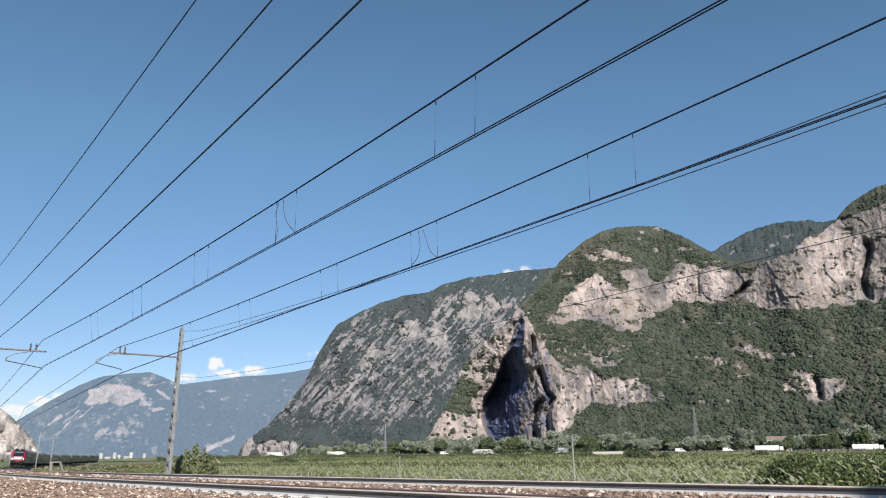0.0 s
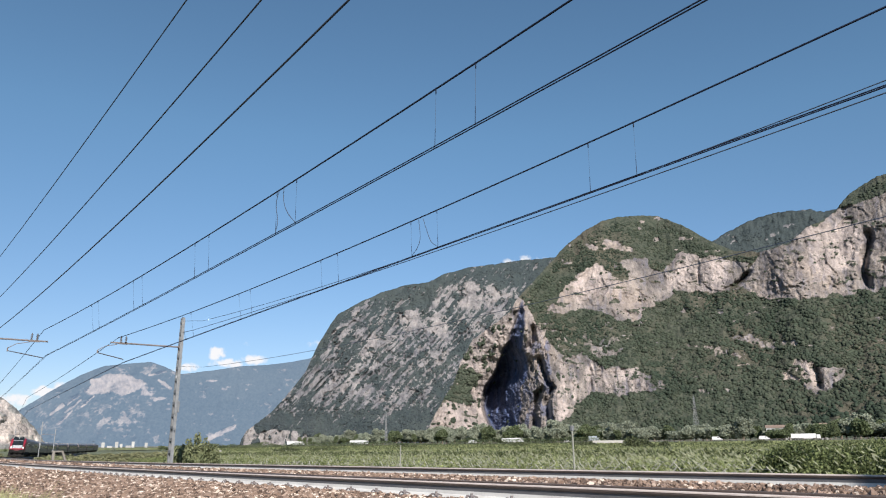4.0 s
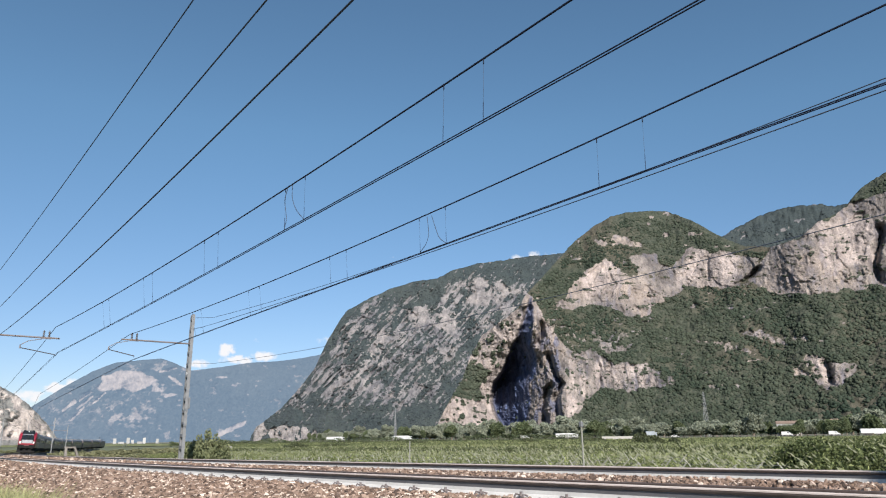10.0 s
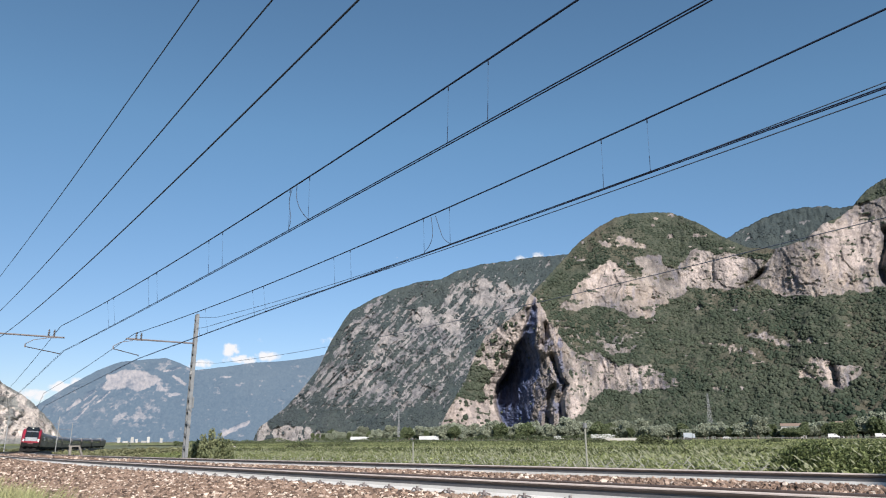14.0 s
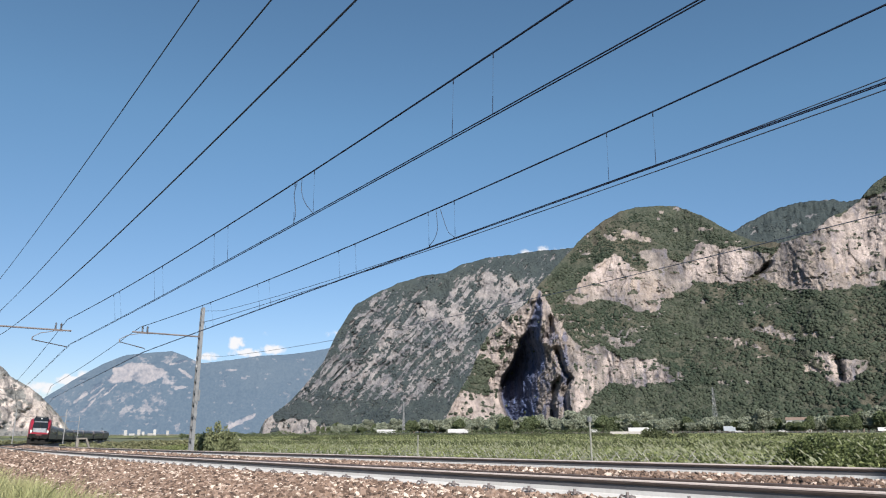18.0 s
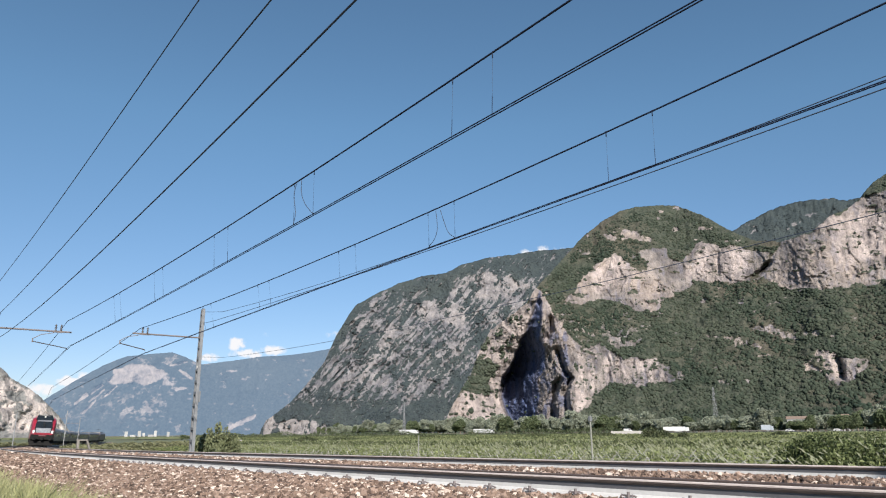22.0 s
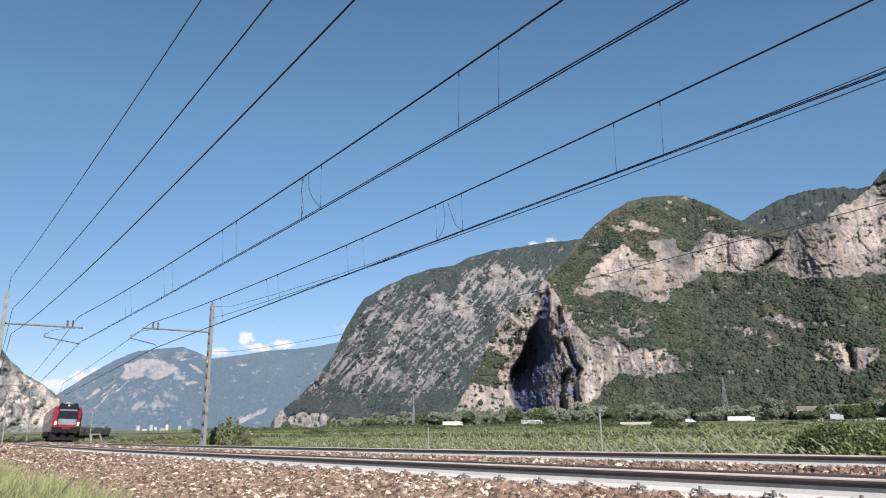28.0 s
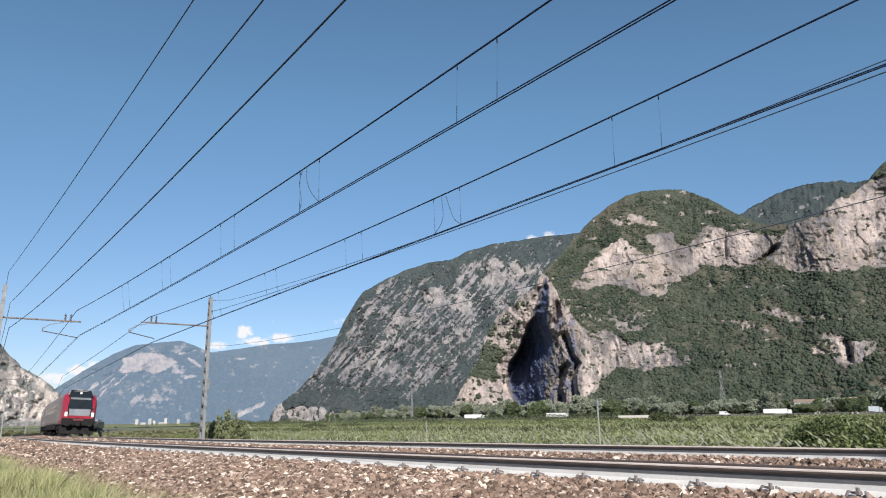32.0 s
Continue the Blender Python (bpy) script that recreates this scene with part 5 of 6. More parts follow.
def control_car():
    """The leading driving trailer: y runs back from its nose."""
    car = thing("driving_trailer", "red-fronted driving trailer leading a dark grey train", "train car", "train cars")
    turning = []
    nose = [body_ring(0.5, 1.1, 1.05, 2.3, 1.9, 0.7), body_ring(0.62, 1.24, 1.0, 2.6, 2.1, 0.75), body_ring(0.95, 1.34, 1.0, 3.1, 2.45, 0.8), body_ring(1.5, 1.4, 1.0, 3.62, 2.85, 0.84), body_ring(2.1, 1.42, 1.0, 3.95, 3.05)]
    part("cab", loft(nose), TRAIN_RED, car, "glossy red cab shell")
    part("body", loft([body_ring(2.1), body_ring(CAR - 0.2)]), TRAIN_SIDE, car, "dark grey-maroon body shell")
    part("roof", loft([[(x * 0.8, y, z + 0.02) for x, z in ((-1.3, 3.55), (-1.05, 3.85), (0, 3.96), (1.05, 3.85), (1.3, 3.55), (0, 3.5))] for y in (1.7, CAR - 0.3)]), TRAIN_ROOF, car)
    # windscreen, leaning back between the pillars
    def face(z0, z1, w0, w1, y0, y1, out=0.02, depth=0.05):
        bm = bmesh.new()
        v = [(-w0, y0 - out, z0), (w0, y0 - out, z0), (w1, y1 - out, z1), (-w1, y1 - out, z1)]
        f = [bm.verts.new(p) for p in v] + [bm.verts.new((x, y + depth, z)) for x, y, z in v]
        for q in ((0, 1, 2, 3), (7, 6, 5, 4), (0, 4, 5, 1), (1, 5, 6, 2), (2, 6, 7, 3), (3, 7, 4, 0)):
            bm.faces.new([f[i] for i in q])
        return bm
    part("windscreen", face(2.36, 3.4, 0.97, 0.86, 0.5, 1.28, 0.17, 0.4), GLASS_DARK, car, "dark sloping windscreen")
    # added pale strip that stands for sky reflected in the glass
    part("visor_band", face(3.14, 3.32, 0.84, 0.8, 1.09, 1.225, 0.185, 0.1), NOSE_SILVER, car, "pale band for the sky reflected under the windscreen top")
    part("centre_pillar", face(2.38, 3.1, 0.05, 0.05, 0.52, 1.06, 0.185, 0.1), UNDER, car)
    part("wiper", rod((-0.1, 0.34, 2.45), (0.45, 0.72, 2.95), 0.014), UNDER, car)
    part("roof_brow", face(3.4, 4.0, 1.0, 0.8, 1.28, 2.0, 0.17, 0.4), GLASS_DARK, car, "black brow above the windscreen")
    part("nose_panel", face(1.74, 2.36, 0.8, 0.86, 0.41, 0.49, 0.06, 0.12), NOSE_SILVER, car, "bright silver nose panel")
    part("nose_wing", face(1.74, 2.36, 0.92, 0.96, 0.44, 0.52, 0.045, 0.12), UNDER, car, "black panel beside the silver nose")
    part("nose_stripe", face(1.5, 1.73, 1.1, 1.08, 0.43, 0.41, 0.065, 0.2), TRAIN_RED, car, "red lower nose")
    for sx in (-1, 1):
        h = part("headlight", face(1.66, 2.04, 0.11, 0.12, 0.44, 0.49, 0.1, 0.1), LAMP_GLASS, car, "clear headlight")
        h.location.x = sx * 1.04
        bf = rod((sx * 0.875, 0.55, 1.06), (sx * 0.875, -0.02, 1.06), 0.09, None, 12)
        rod((sx * 0.875, 0.0, 1.06), (sx * 0.875, -0.06, 1.06), 0.24, bf, 18)
        part("buffer", bf, UNDER, car, "black side buffer")
    part("marker_lamp", rod((0, 1.78, 3.72), (0, 1.42, 3.72), 0.1, None, 14), LAMP_GLASS, car, "round top headlight")
    part("bumper", box(2.6, 0.42, 0.62, (0, 0.54, 1.2), 0.08), UNDER, car, "black lower bumper")
    part("coupling_shroud", box(0.8, 0.36, 0.16, (0, 0.46, 1.36), 0.05), SHROUD, car, "dark red shroud above the coupling")
    part("coupling", box(0.3, 0.5, 0.35, (0, 0.3, 1.02), 0.05), UNDER, car)
    plough = bmesh.new()
    box(2.7, 0.2, 0.85, (0, 0.75, 0.58), 0.04, plough, Matrix.Rotation(radians(-14), 4, "X"))
    part("snow_plough", plough, UNDER, car, "black snow plough")
    part("brake_box", box(0.34, 0.3, 0.38, (-1.1, 1.3, 0.85), 0.04), TRAIN_GREY, car, "pale box beside the plough")
    part("antenna_pod", box(0.5, 1.2, 0.2, (0.0, 3.4, 4.02), 0.07), TRAIN_ROOF, car)
    side_windows(car, 6.2, 23.2, 10)
    side_doors(car, (4.6, 24.2))
    coach_common(car, 1.0, CAR - 0.2, turning)
    return car, turning


def coach():
    car = thing("coach", "dark grey-maroon passenger coach with tinted windows", "train car", "train cars")
    turning = []
    part("body", loft([body_ring(0.2), body_ring(CAR - 0.2)]), TRAIN_SIDE, car)
    part("roof", loft([[(x * 0.8, y, z + 0.02) for x, z in ((-1.3, 3.55), (-1.05, 3.85), (0, 3.96), (1.05, 3.85), (1.3, 3.55), (0, 3.5))] for y in (0.3, CAR - 0.3)]), TRAIN_ROOF, car)
    side_windows(car, 3.2, 23.2, 11)
    side_doors(car, (1.7, 24.7))
    coach_common(car, 0.2, CAR - 0.2, turning)
    return car


def locomotive():
    """The pushing engine at the tail."""
    car = thing("locomotive", "dark electric locomotive pushing at the tail", "locomotive", "train cars")
    turning = []
    L = 19.2
    rings = [body_ring(0.3, 1.3, 1.0, 3.0, 2.4, 0.8), body_ring(1.3, 1.46, 1.0, 3.9, 3.0), body_ring(L - 1.3, 1.46, 1.0, 3.9, 3.0), body_ring(L - 0.3, 1.3, 1.0, 3.0, 2.4, 0.8)]
    part("body", loft(rings), TRAIN_SIDE, car)
    part("underframe", box(2.4, L - 3, 0.6, (0, L / 2, 0.8), 0.05), UNDER, car)
    part("roof_gear", box(1.6, 9.0, 0.3, (0, L / 2, 3.98), 0.08), TRAIN_ROOF, car)
    panto = bmesh.new()
    rod((-0.3, 4.5, 4.1), (-0.05, 6.2, 4.6), 0.03, panto)
    rod((-0.05, 6.2, 4.6), (0, 4.8, 5.15), 0.025, panto)
    rod((-0.9, 4.8, 5.18), (0.9, 4.8, 5.18), 0.03, panto)
    part("pantograph", panto, UNDER, car, "raised pantograph")
    for y in (4.6, L - 4.6):
        bogie(car, y, turning)
    return car


lead, LEAD_WHEELS = control_car()
coach_one = coach()
CARS = [(lead, 0.0)]
for k in range(1, 8):
    CARS.append((coach_one if k == 1 else copy_thing(coach_one, Matrix.Identity(4)), 0.0 + CAR * k))
CARS.append((locomotive(), CAR * 8))


def train_front(t):
    """Where the nose stands along the line at t seconds."""
    return 177.0 - 3.40 * t


def car_pose(y0, length):
    """A car rests on the track at two points near its ends, leaning with the cant."""
    ya, yb = y0 + 3.5, y0 + length - 3.5
    a = Vector((float(lat(ya)), ya, float(fall(ya)) - 0.04))
    b = Vector((float(lat(yb)), yb, float(fall(yb)) - 0.04))
    d = (b - a).normalized()
    origin = a - d * 3.5
    x = d.cross(Vector((0, 0, 1))).normalized()
    m = Matrix((x, d, x.cross(d))).transposed().to_4x4()
    return Matrix.Translation(origin) @ m @ Matrix.Rotation(0.047, 4, "Y")


# ---- motorway behind the fields: a straight line, nearest to the camera at one bearing ----
ROAD_AZ, ROAD_D, ROAD_Z = 64.0, 440.0, -0.85
ROAD = Matrix.Translation((*az_el(ROAD_AZ, 0, ROAD_D).xy, ROAD_Z)) @ Matrix.Rotation(radians(90 - ROAD_AZ), 4, "Z")


def strip(name, x0, x1, y0, y1, z, mat, label, thick=0.5):
    """A slab along the road: x across it (away), y back along it."""
    ob = mesh_object(name, [(x0, y0, z - thick), (x1, y0, z - thick), (x1, y1, z - thick), (x0, y1, z - thick), (x0, y0, z), (x1, y0, z), (x1, y1, z), (x0, y1, z)], [(4, 5, 6, 7), (0, 1, 5, 4), (2, 3, 7, 6), (3, 0, 4, 7), (1, 2, 6, 5)], mat)
    ob.matrix_basis = ROAD
    return tagged(ob, label, name.replace("_", " "), "", "structure")


strip("bank", -10, 20, -900, 900, -0.12, SOIL, "grassy bank of the motorway", 1.6)
strip("road", -5, 14, -900, 900, 0.0, ASPHALT, "asphalt motorway on a low bank", 0.3)
guard = thing("guard_rail", "pale steel guard rail along the motorway", "guard rail", "", "structure", ROAD)
part("rail_beam", box(0.08, 1500, 0.2, (-4.2, 0, 0.68), 0), WEATHERED, guard)
for k in range(80):
    part("post", box(0.1, 0.12, 0.8, (-4.1, -180 + 8 * k, 0.4)), GALVANISED, guard)


def wheel_set(v, places, r=0.5):
    for x, y in places:
        w = part("wheel", rod((x - 0.15, y, r), (x + 0.15, y, r), r, None, 14), TYRE, v)


def truck(paint, label, long=13.4):
    v = thing("truck", label, "truck", "motorway traffic")
    part("trailer", box(2.5, long, 2.75, (0, 1.9 + long / 2, 2.55), 0.05), paint, v, "tall box trailer")
    part("chassis", box(1.0, long + 1.6, 0.3, (0, 1.1 + long / 2, 0.95), 0.03), UNDER, v)
    cab = box(2.45, 2.1, 2.6, (0, 0.6, 2.0), 0.12)
    c = part("cab", cab, paint, v, "driver's cab")
    part("windscreen", box(2.1, 0.05, 0.8, (0, -0.47, 2.45), 0.02), GLASS_DARK, c)
    part("side_skirt", box(2.4, long * 0.4, 0.5, (0, 0.9 + long * 0.38, 0.85), 0.03), paint, v)
    wheel_set(v, [(sx * 1.1, y) for sx in (-1, 1) for y in (0.4, 3.4, long - 2.2, long - 0.9, long + 0.4)])
    return v


def van(paint, label):
    v = thing("van", label, "van", "motorway traffic")
    prof = [(-0.0, 0.5), (0.1, 1.1), (1.0, 1.35), (1.7, 2.2), (2.2, 2.45), (5.6, 2.45), (5.7, 0.5)]
    bm = loft([[(x, y, z) for y, z in prof] for x in (-0.95, 0.95)])
    b = part("body", bm, paint, v)
    part("windscreen", box(1.7, 0.04, 0.8, (0, 1.32, 1.85), 0.01, None, Matrix.Rotation(radians(-38), 4, "X")), GLASS_DARK, b)
    for sx in (-1, 1):
        part("side_window", box(0.03, 0.8, 0.5, (sx * 0.955, 2.3, 1.85), 0.01), GLASS_DARK, b)
    wheel_set(v, [(sx * 0.85, y) for sx in (-1, 1) for y in (0.95, 4.6)], 0.34)
    return v


def car(paint, label):
    v = thing("car", label, "car", "motorway traffic")
    prof = [(0.0, 0.35), (0.05, 0.75), (1.1, 0.95), (1.9, 1.45), (3.3, 1.48), (4.2, 1.0), (4.4, 0.9), (4.4, 0.35)]
    b = part("body", loft([[(x, y, z) for y, z in prof] for x in (-0.88, 0.88)]), paint, v)
    for sx in (-1, 1):
        part("side_window", box(0.03, 1.7, 0.36, (sx * 0.885, 2.6, 1.18), 0.01), GLASS_DARK, b)
    wheel_set(v, [(sx * 0.78, y) for sx in (-1, 1) for y in (0.85, 3.5)], 0.32)
    return v


# vehicle, how far past the road's nearest point at the start, speed, half its length
TRAFFIC = []
for make, paint, label, s0, speed, half in (
        (truck, TRUCK_WHITE, "white articulated truck on the motorway", 44.3, 4.66, 7.4),
        (truck, TRUCK_WHITE, "white articulated truck on the motorway", -3.7, 4.70, 7.4),
        (van, TRUCK_WHITE, "white delivery van on the motorway", -24.6, 4.89, 2.8),
        (van, TRUCK_WHITE, "white delivery van on the motorway", -50.8, 5.18, 2.8),
        (truck, TRUCK_WHITE, "white articulated truck on the motorway", -176.6, 5.10, 7.4),
        (truck, TRUCK_GREY, "short blue-grey truck on the motorway", -123.5, 4.88, 4.8),
        (car, TRUCK_WHITE, "white car on the motorway", -144.6, 6.44, 2.2),
        (car, TRUCK_WHITE, "white car on the motorway", -125.9, 6.66, 2.2),
        (van, TRUCK_WHITE, "white delivery van on the motorway", -204.6, 5.12, 2.8),
        (truck, TRUCK_WHITE, "white articulated truck on the motorway", -292.6, 4.68, 7.4),
        (truck, TRUCK_WHITE, "white articulated truck on the motorway", -348.5, 4.58, 7.4)):
    made = make(paint, label, 8.2) if half == 4.8 else make(paint, label)
    if make is truck:
        made.scale = (1.0, 0.6, 0.95) if half == 4.8 else (1.0, 0.92, 0.86)
    TRAFFIC.append((made, s0, speed, half))

# ---- plants ----
prng = np.random.RandomState(21)


def leaf_cloud(name, centres, size, mat, spread=0.5, stretch=1.0):
    """Leaves as small bent two-triangle blades, scattered about."""
    n = len(centres)
    a = prng.normal(size=(n, 3))
    a /= np.linalg.norm(a, axis=1)[:, None]
    b = np.cross(a, prng.normal(size=(n, 3)))
    b /= np.linalg.norm(b, axis=1)[:, None]
    c = np.cross(a, b)
    s = size * (0.6 + 0.8 * prng.rand(n))[:, None]
    p0, p1 = centres - a * s * 0.5 * stretch, centres + a * s * 0.5 * stretch
    q0, q1 = centres + b * s * 0.38 + c * s * 0.1, centres - b * s * 0.38 + c * s * 0.1
    co = np.stack([p0, q0, p1, q1], 1).reshape(-1, 3)
    k = np.arange(n)[:, None] * 4
    tris = np.concatenate([k + np.array([[0, 1, 2]]), k + np.array([[0, 2, 3]])], 1).reshape(-1, 3)
    return array_mesh(name, co, tris, mat)


def crown_points(lumps, count):
    """Points near the surface of a few uneven lumps (centre, radii)."""
    out = []
    w = np.array([max(r) ** 2 for _, r in lumps])
    pick = prng.choice(len(lumps), count, p=w / w.sum())
    d = prng.normal(size=(count, 3))
    d /= np.linalg.norm(d, axis=1)[:, None]
    f = prng.rand(count) ** 0.35
    f = f * (0.8 + 0.4 * fbm(d[:, 0] * 2.5 + pick, d[:, 2] * 2.5 + 5, 7, 2))
    cen = np.array([c for c, _ in lumps])[pick]
    rad = np.array([r for _, r in lumps])[pick]
    return cen + d * rad * f[:, None]


def tree(name, label, height, width, leaves, leaf, mat, seed):
    rs = np.random.RandomState(seed)
    t = thing(name, label, "tree", "trees along the motorway")
    bm = rod((0, 0, -0.3), (0.05, 0, height * 0.5), width * 0.05, None, 8, width * 0.03)
    for k in range(5):
        q = k * 1.3 + rs.rand()
        rod((0.03, 0, height * (0.2 + 0.05 * k)), (math.cos(q) * width * 0.3, math.sin(q) * width * 0.3, height * (0.5 + 0.07 * k)), width * 0.022, bm, 6, width * 0.008)
    part("trunk", bm, BARK, t)
    lumps = [((0, 0, height * 0.55), (width * 0.36, width * 0.36, height * 0.38))]
    for k in range(7):
        q = rs.rand() * 6.28
        rr_ = width * (0.2 + 0.16 * rs.rand())
        lumps.append(((math.cos(q) * rr_, math.sin(q) * rr_, height * (0.3 + 0.5 * rs.rand())), (width * (0.16 + 0.1 * rs.rand()),) * 2 + (height * (0.14 + 0.1 * rs.rand()),)))
    ob = new("crown", leaf_cloud("crown", crown_points(lumps, leaves), leaf, mat))
    ob.parent = t
    return t


TREES = [tree("tree", "grey-green willow beside the motorway", 7.0, 8.0, 3400, 0.6, WILLOW_LEAF, 1), tree("tree", "round dark green roadside tree", 6.0, 6.5, 2800, 0.6, TREE_LEAF, 2),
         tree("tree", "tall dark green roadside tree", 8.5, 6.0, 2900, 0.6, TREE_LEAF, 3), tree("tree", "low spreading grey-green willow", 5.5, 8.5, 3200, 0.6, WILLOW_LEAF, 4)]


def on_ground(x, y):
    return float(terrain(np.array(float(x)), np.array(float(y))))


first = [False] * 4
ts = np.random.RandomState(5)
az = 27.5
while az < 73.5:
    k = int(ts.choice([0, 3, 0, 2, 3, 1]))
    row = ts.rand()
    x = 462 + 55 * row
    y = x / math.tan(radians(az))
    s = (1.35 + 0.7 * ts.rand()) * (1.4 if az < 52 else 1.2 if az > 66 else 1.1)
    m = Matrix.Translation((x, y, -1.3)) @ Matrix.Rotation(ts.rand() * 6.28, 4, "Z")
    if not first[k]:
        TREES[k].matrix_basis = m
        made, first[k] = TREES[k], True
    else:
        made = copy_thing(TREES[k], m)
    s = min(s, 1.25) if k == 2 or 62.5 < az < 65.6 else s
    made.scale = (s, s, s * (0.9 + 0.25 * ts.rand()))
    az += 0.28 + 0.22 * ts.rand()
for az, s in ((63.75, 1.3), (64.25, 1.22), (64.7, 1.32), (67.0, 1.2), (67.6, 1.3)):
    x = 462.0
    made = copy_thing(TREES[1], Matrix.Translation((x, x / math.tan(radians(az)), -1.3)) @ Matrix.Rotation(az * 9, 4, "Z"))
    made.scale = (s, s, s)


az = 1.5
while az < 27.5:
    k = int(ts.choice([1, 2, 0, 3]))
    r = 560 + 300 * ts.rand()
    q = az_el(az, 0, r)
    made = copy_thing(TREES[k], Matrix.Translation((q.x, q.y, on_ground(q.x, q.y) - 0.3)) @ Matrix.Rotation(ts.rand() * 6.28, 4, "Z"))
    s = 0.3 + 0.3 * ts.rand()
    made.scale = (s, s, s)
    made["group"] = "trees across the valley"
    az += 0.5 + 0.7 * ts.rand()


def shrub(name, label, category, lumps, count, leaf, mat, at, stems=6, group=""):
    b = thing(name, label, category, group, "", Matrix.Translation(at))
    ob = new("foliage", leaf_cloud("foliage", crown_points(lumps, count), leaf, mat, stretch=1.3))
    ob.parent = b
    bm = bmesh.new()
    for k in range(stems):
        c, r = lumps[k % len(lumps)]
        rod((c[0] * 0.4, c[1] * 0.4, -0.1), (c[0], c[1], c[2] + r[2] * 0.3), 0.025, bm, 6, 0.01)
    part("stems", bm, BARK, b)
    return b


bx = float(lat(44.0)) + 5.1
bs = np.random.RandomState(12)
lumps = [((0.5, 0, 0.9), (1.0, 0.8, 0.9))]
for k in range(26):
    x = -0.7 + 2.5 * bs.rand()
    top = 2.15 * (1 - ((x - 0.5) / 1.7) ** 4) * (0.75 + 0.4 * bs.rand())
    lumps.append(((x, 1.2 * (bs.rand() - 0.5), top * (0.45 + 0.55 * bs.rand())), (0.2 + 0.22 * bs.rand(), 0.25, 0.3 + 0.35 * bs.rand())))
shrub("bush", "dense green bush with upright shoots beside the mast foot", "bush", lumps, 5200, 0.13, MAST_BUSH, (bx, 44.0, on_ground(bx, 44.0))).scale = (1.0, 1.0, 1.22)
ss = np.random.RandomState(31)
for k in range(26):
    y = 52 + 4.2 * k + ss.rand() * 2
    x = float(lat(y)) + 4.4 + 2.5 * ss.rand()
    h = 1.1 + 0.7 * ss.rand()
    shrub("bush", "low rough green scrub along the railway bank", "bush", [((0, 0, h * 0.5), (1.5, 1.6, h * 0.6)), ((0.8, 0.7, h * 0.4), (1.0, 1.2, h * 0.45)), ((-0.5, -0.8, h * 0.6), (0.8, 0.8, h * 0.5))], 900, 0.24, MAST_BUSH if k % 4 == 0 else BANK_LEAF, (x, y, on_ground(x, y)), 4, "bushes along the bank")

# vines: rows along the railway with crossed stakes; the nearest rows singly, the rest of the vineyard joined
FIELD_X0 = 21.5


def vine_points(x0, x1, y0, y1, density, h0=0.35, h1=1.45):
    n = int((x1 - x0) * (y1 - y0) * density)
    x, y = x0 + (x1 - x0) * prng.rand(n), y0 + (y1 - y0) * prng.rand(n)
    clump = fbm(x * 1.2, y * 0.9, 111, 3)
    z = h0 + (h1 - h0) * prng.rand(n) ** 0.7 * (0.4 + 1.1 * clump)
    return np.stack([x, y, z + terrain(x, y)], -1)


for r in range(5):
    x = FIELD_X0 + 2.6 * r
    row = thing("vine_row", "row of green vines on crossed pale stakes", "vine row", "vine rows")
    pts = vine_points(x - 0.75, x + 0.75, -2 + 1.5 * r, 60 + 14 * r, 125 if r < 3 else 95, 0.3, 1.38)
    ob = new("foliage", leaf_cloud("foliage", pts, 0.1, VINE_LEAF, stretch=1.4))
    ob.parent = row
    for k in range(44 if r < 3 else 24):
        y = 2 + (1.15 if r < 3 else 2.1) * k + 0.5 * prng.rand()
        z = on_ground(x, y)
        if prng.rand() < 0.2 or (r < 2 and y < 11):
            continue
        for s in (-1, 1):
            tip = (x - 0.75, y + s * (0.34 + 0.2 * prng.rand()), z + 1.3 + 0.22 * prng.rand())
            part("stake", rod((x - 0.9, y - s * 0.3, z + 0.75), tip, 0.024, None, 5), STAKE, row)
    n = 1500 if r < 3 else 800
    base = vine_points(x - 0.8, x + 0.3, 0 + 1.5 * r, 54 + 8 * r, n / (1.1 * (54 + 6.5 * r)), 0.6, 1.75)
    lift = np.stack([0 * base[:, 0], (0.08 + 0.14 * prng.rand(len(base))) * np.where(prng.rand(len(base)) < 0.6, 1, -1), 0.06 + 0.14 * prng.rand(len(base))], -1)
    broad = np.stack([0 * base[:, 0], 0.014 + 0.01 * prng.rand(len(base)), -0.018 + 0 * base[:, 0]], -1)
    co = np.stack([base, base + lift * 0.5 + broad, base + lift, base + lift * 0.5 - broad], 1).reshape(-1, 3)
    quad = np.arange(len(base))[:, None] * 4 + np.array([[0, 1, 2, 3]])
    ob = new("shoot", array_mesh("shoot", co, quad, SHOOT))
    ob.parent = row
    tagged(ob, "pale slanting shoots", kind="stuff")
    part("row_wire", rod((x - 0.55, -2, on_ground(x, -2) + 1.3), (x - 0.55, 60, on_ground(x, 60) + 1.3), 0.006, None, 4), GALVANISED, row)
dashes = []
for r in range(5, 26):
    x = FIELD_X0 + 2.6 * r + (8 if r > 12 else 0)
    base = vine_points(x - 0.3, x + 0.3, 0.25 * x, 2.4 * x + 20, 4.0 * (35 / x), 0.5, 1.3)
    lift = np.stack([0 * base[:, 0], (0.16 + 0.2 * prng.rand(len(base))) * np.where(prng.rand(len(base)) < 0.55, 1, -1), 0.16 + 0.2 * prng.rand(len(base))], -1)
    broad = np.stack([0 * base[:, 0], 0.03 + 0.02 * prng.rand(len(base)), -0.03 + 0 * base[:, 0]], -1)
    dashes.append(np.stack([base, base + lift * 0.5 + broad, base + lift, base + lift * 0.5 - broad], 1).reshape(-1, 3))
dashes = np.concatenate(dashes)
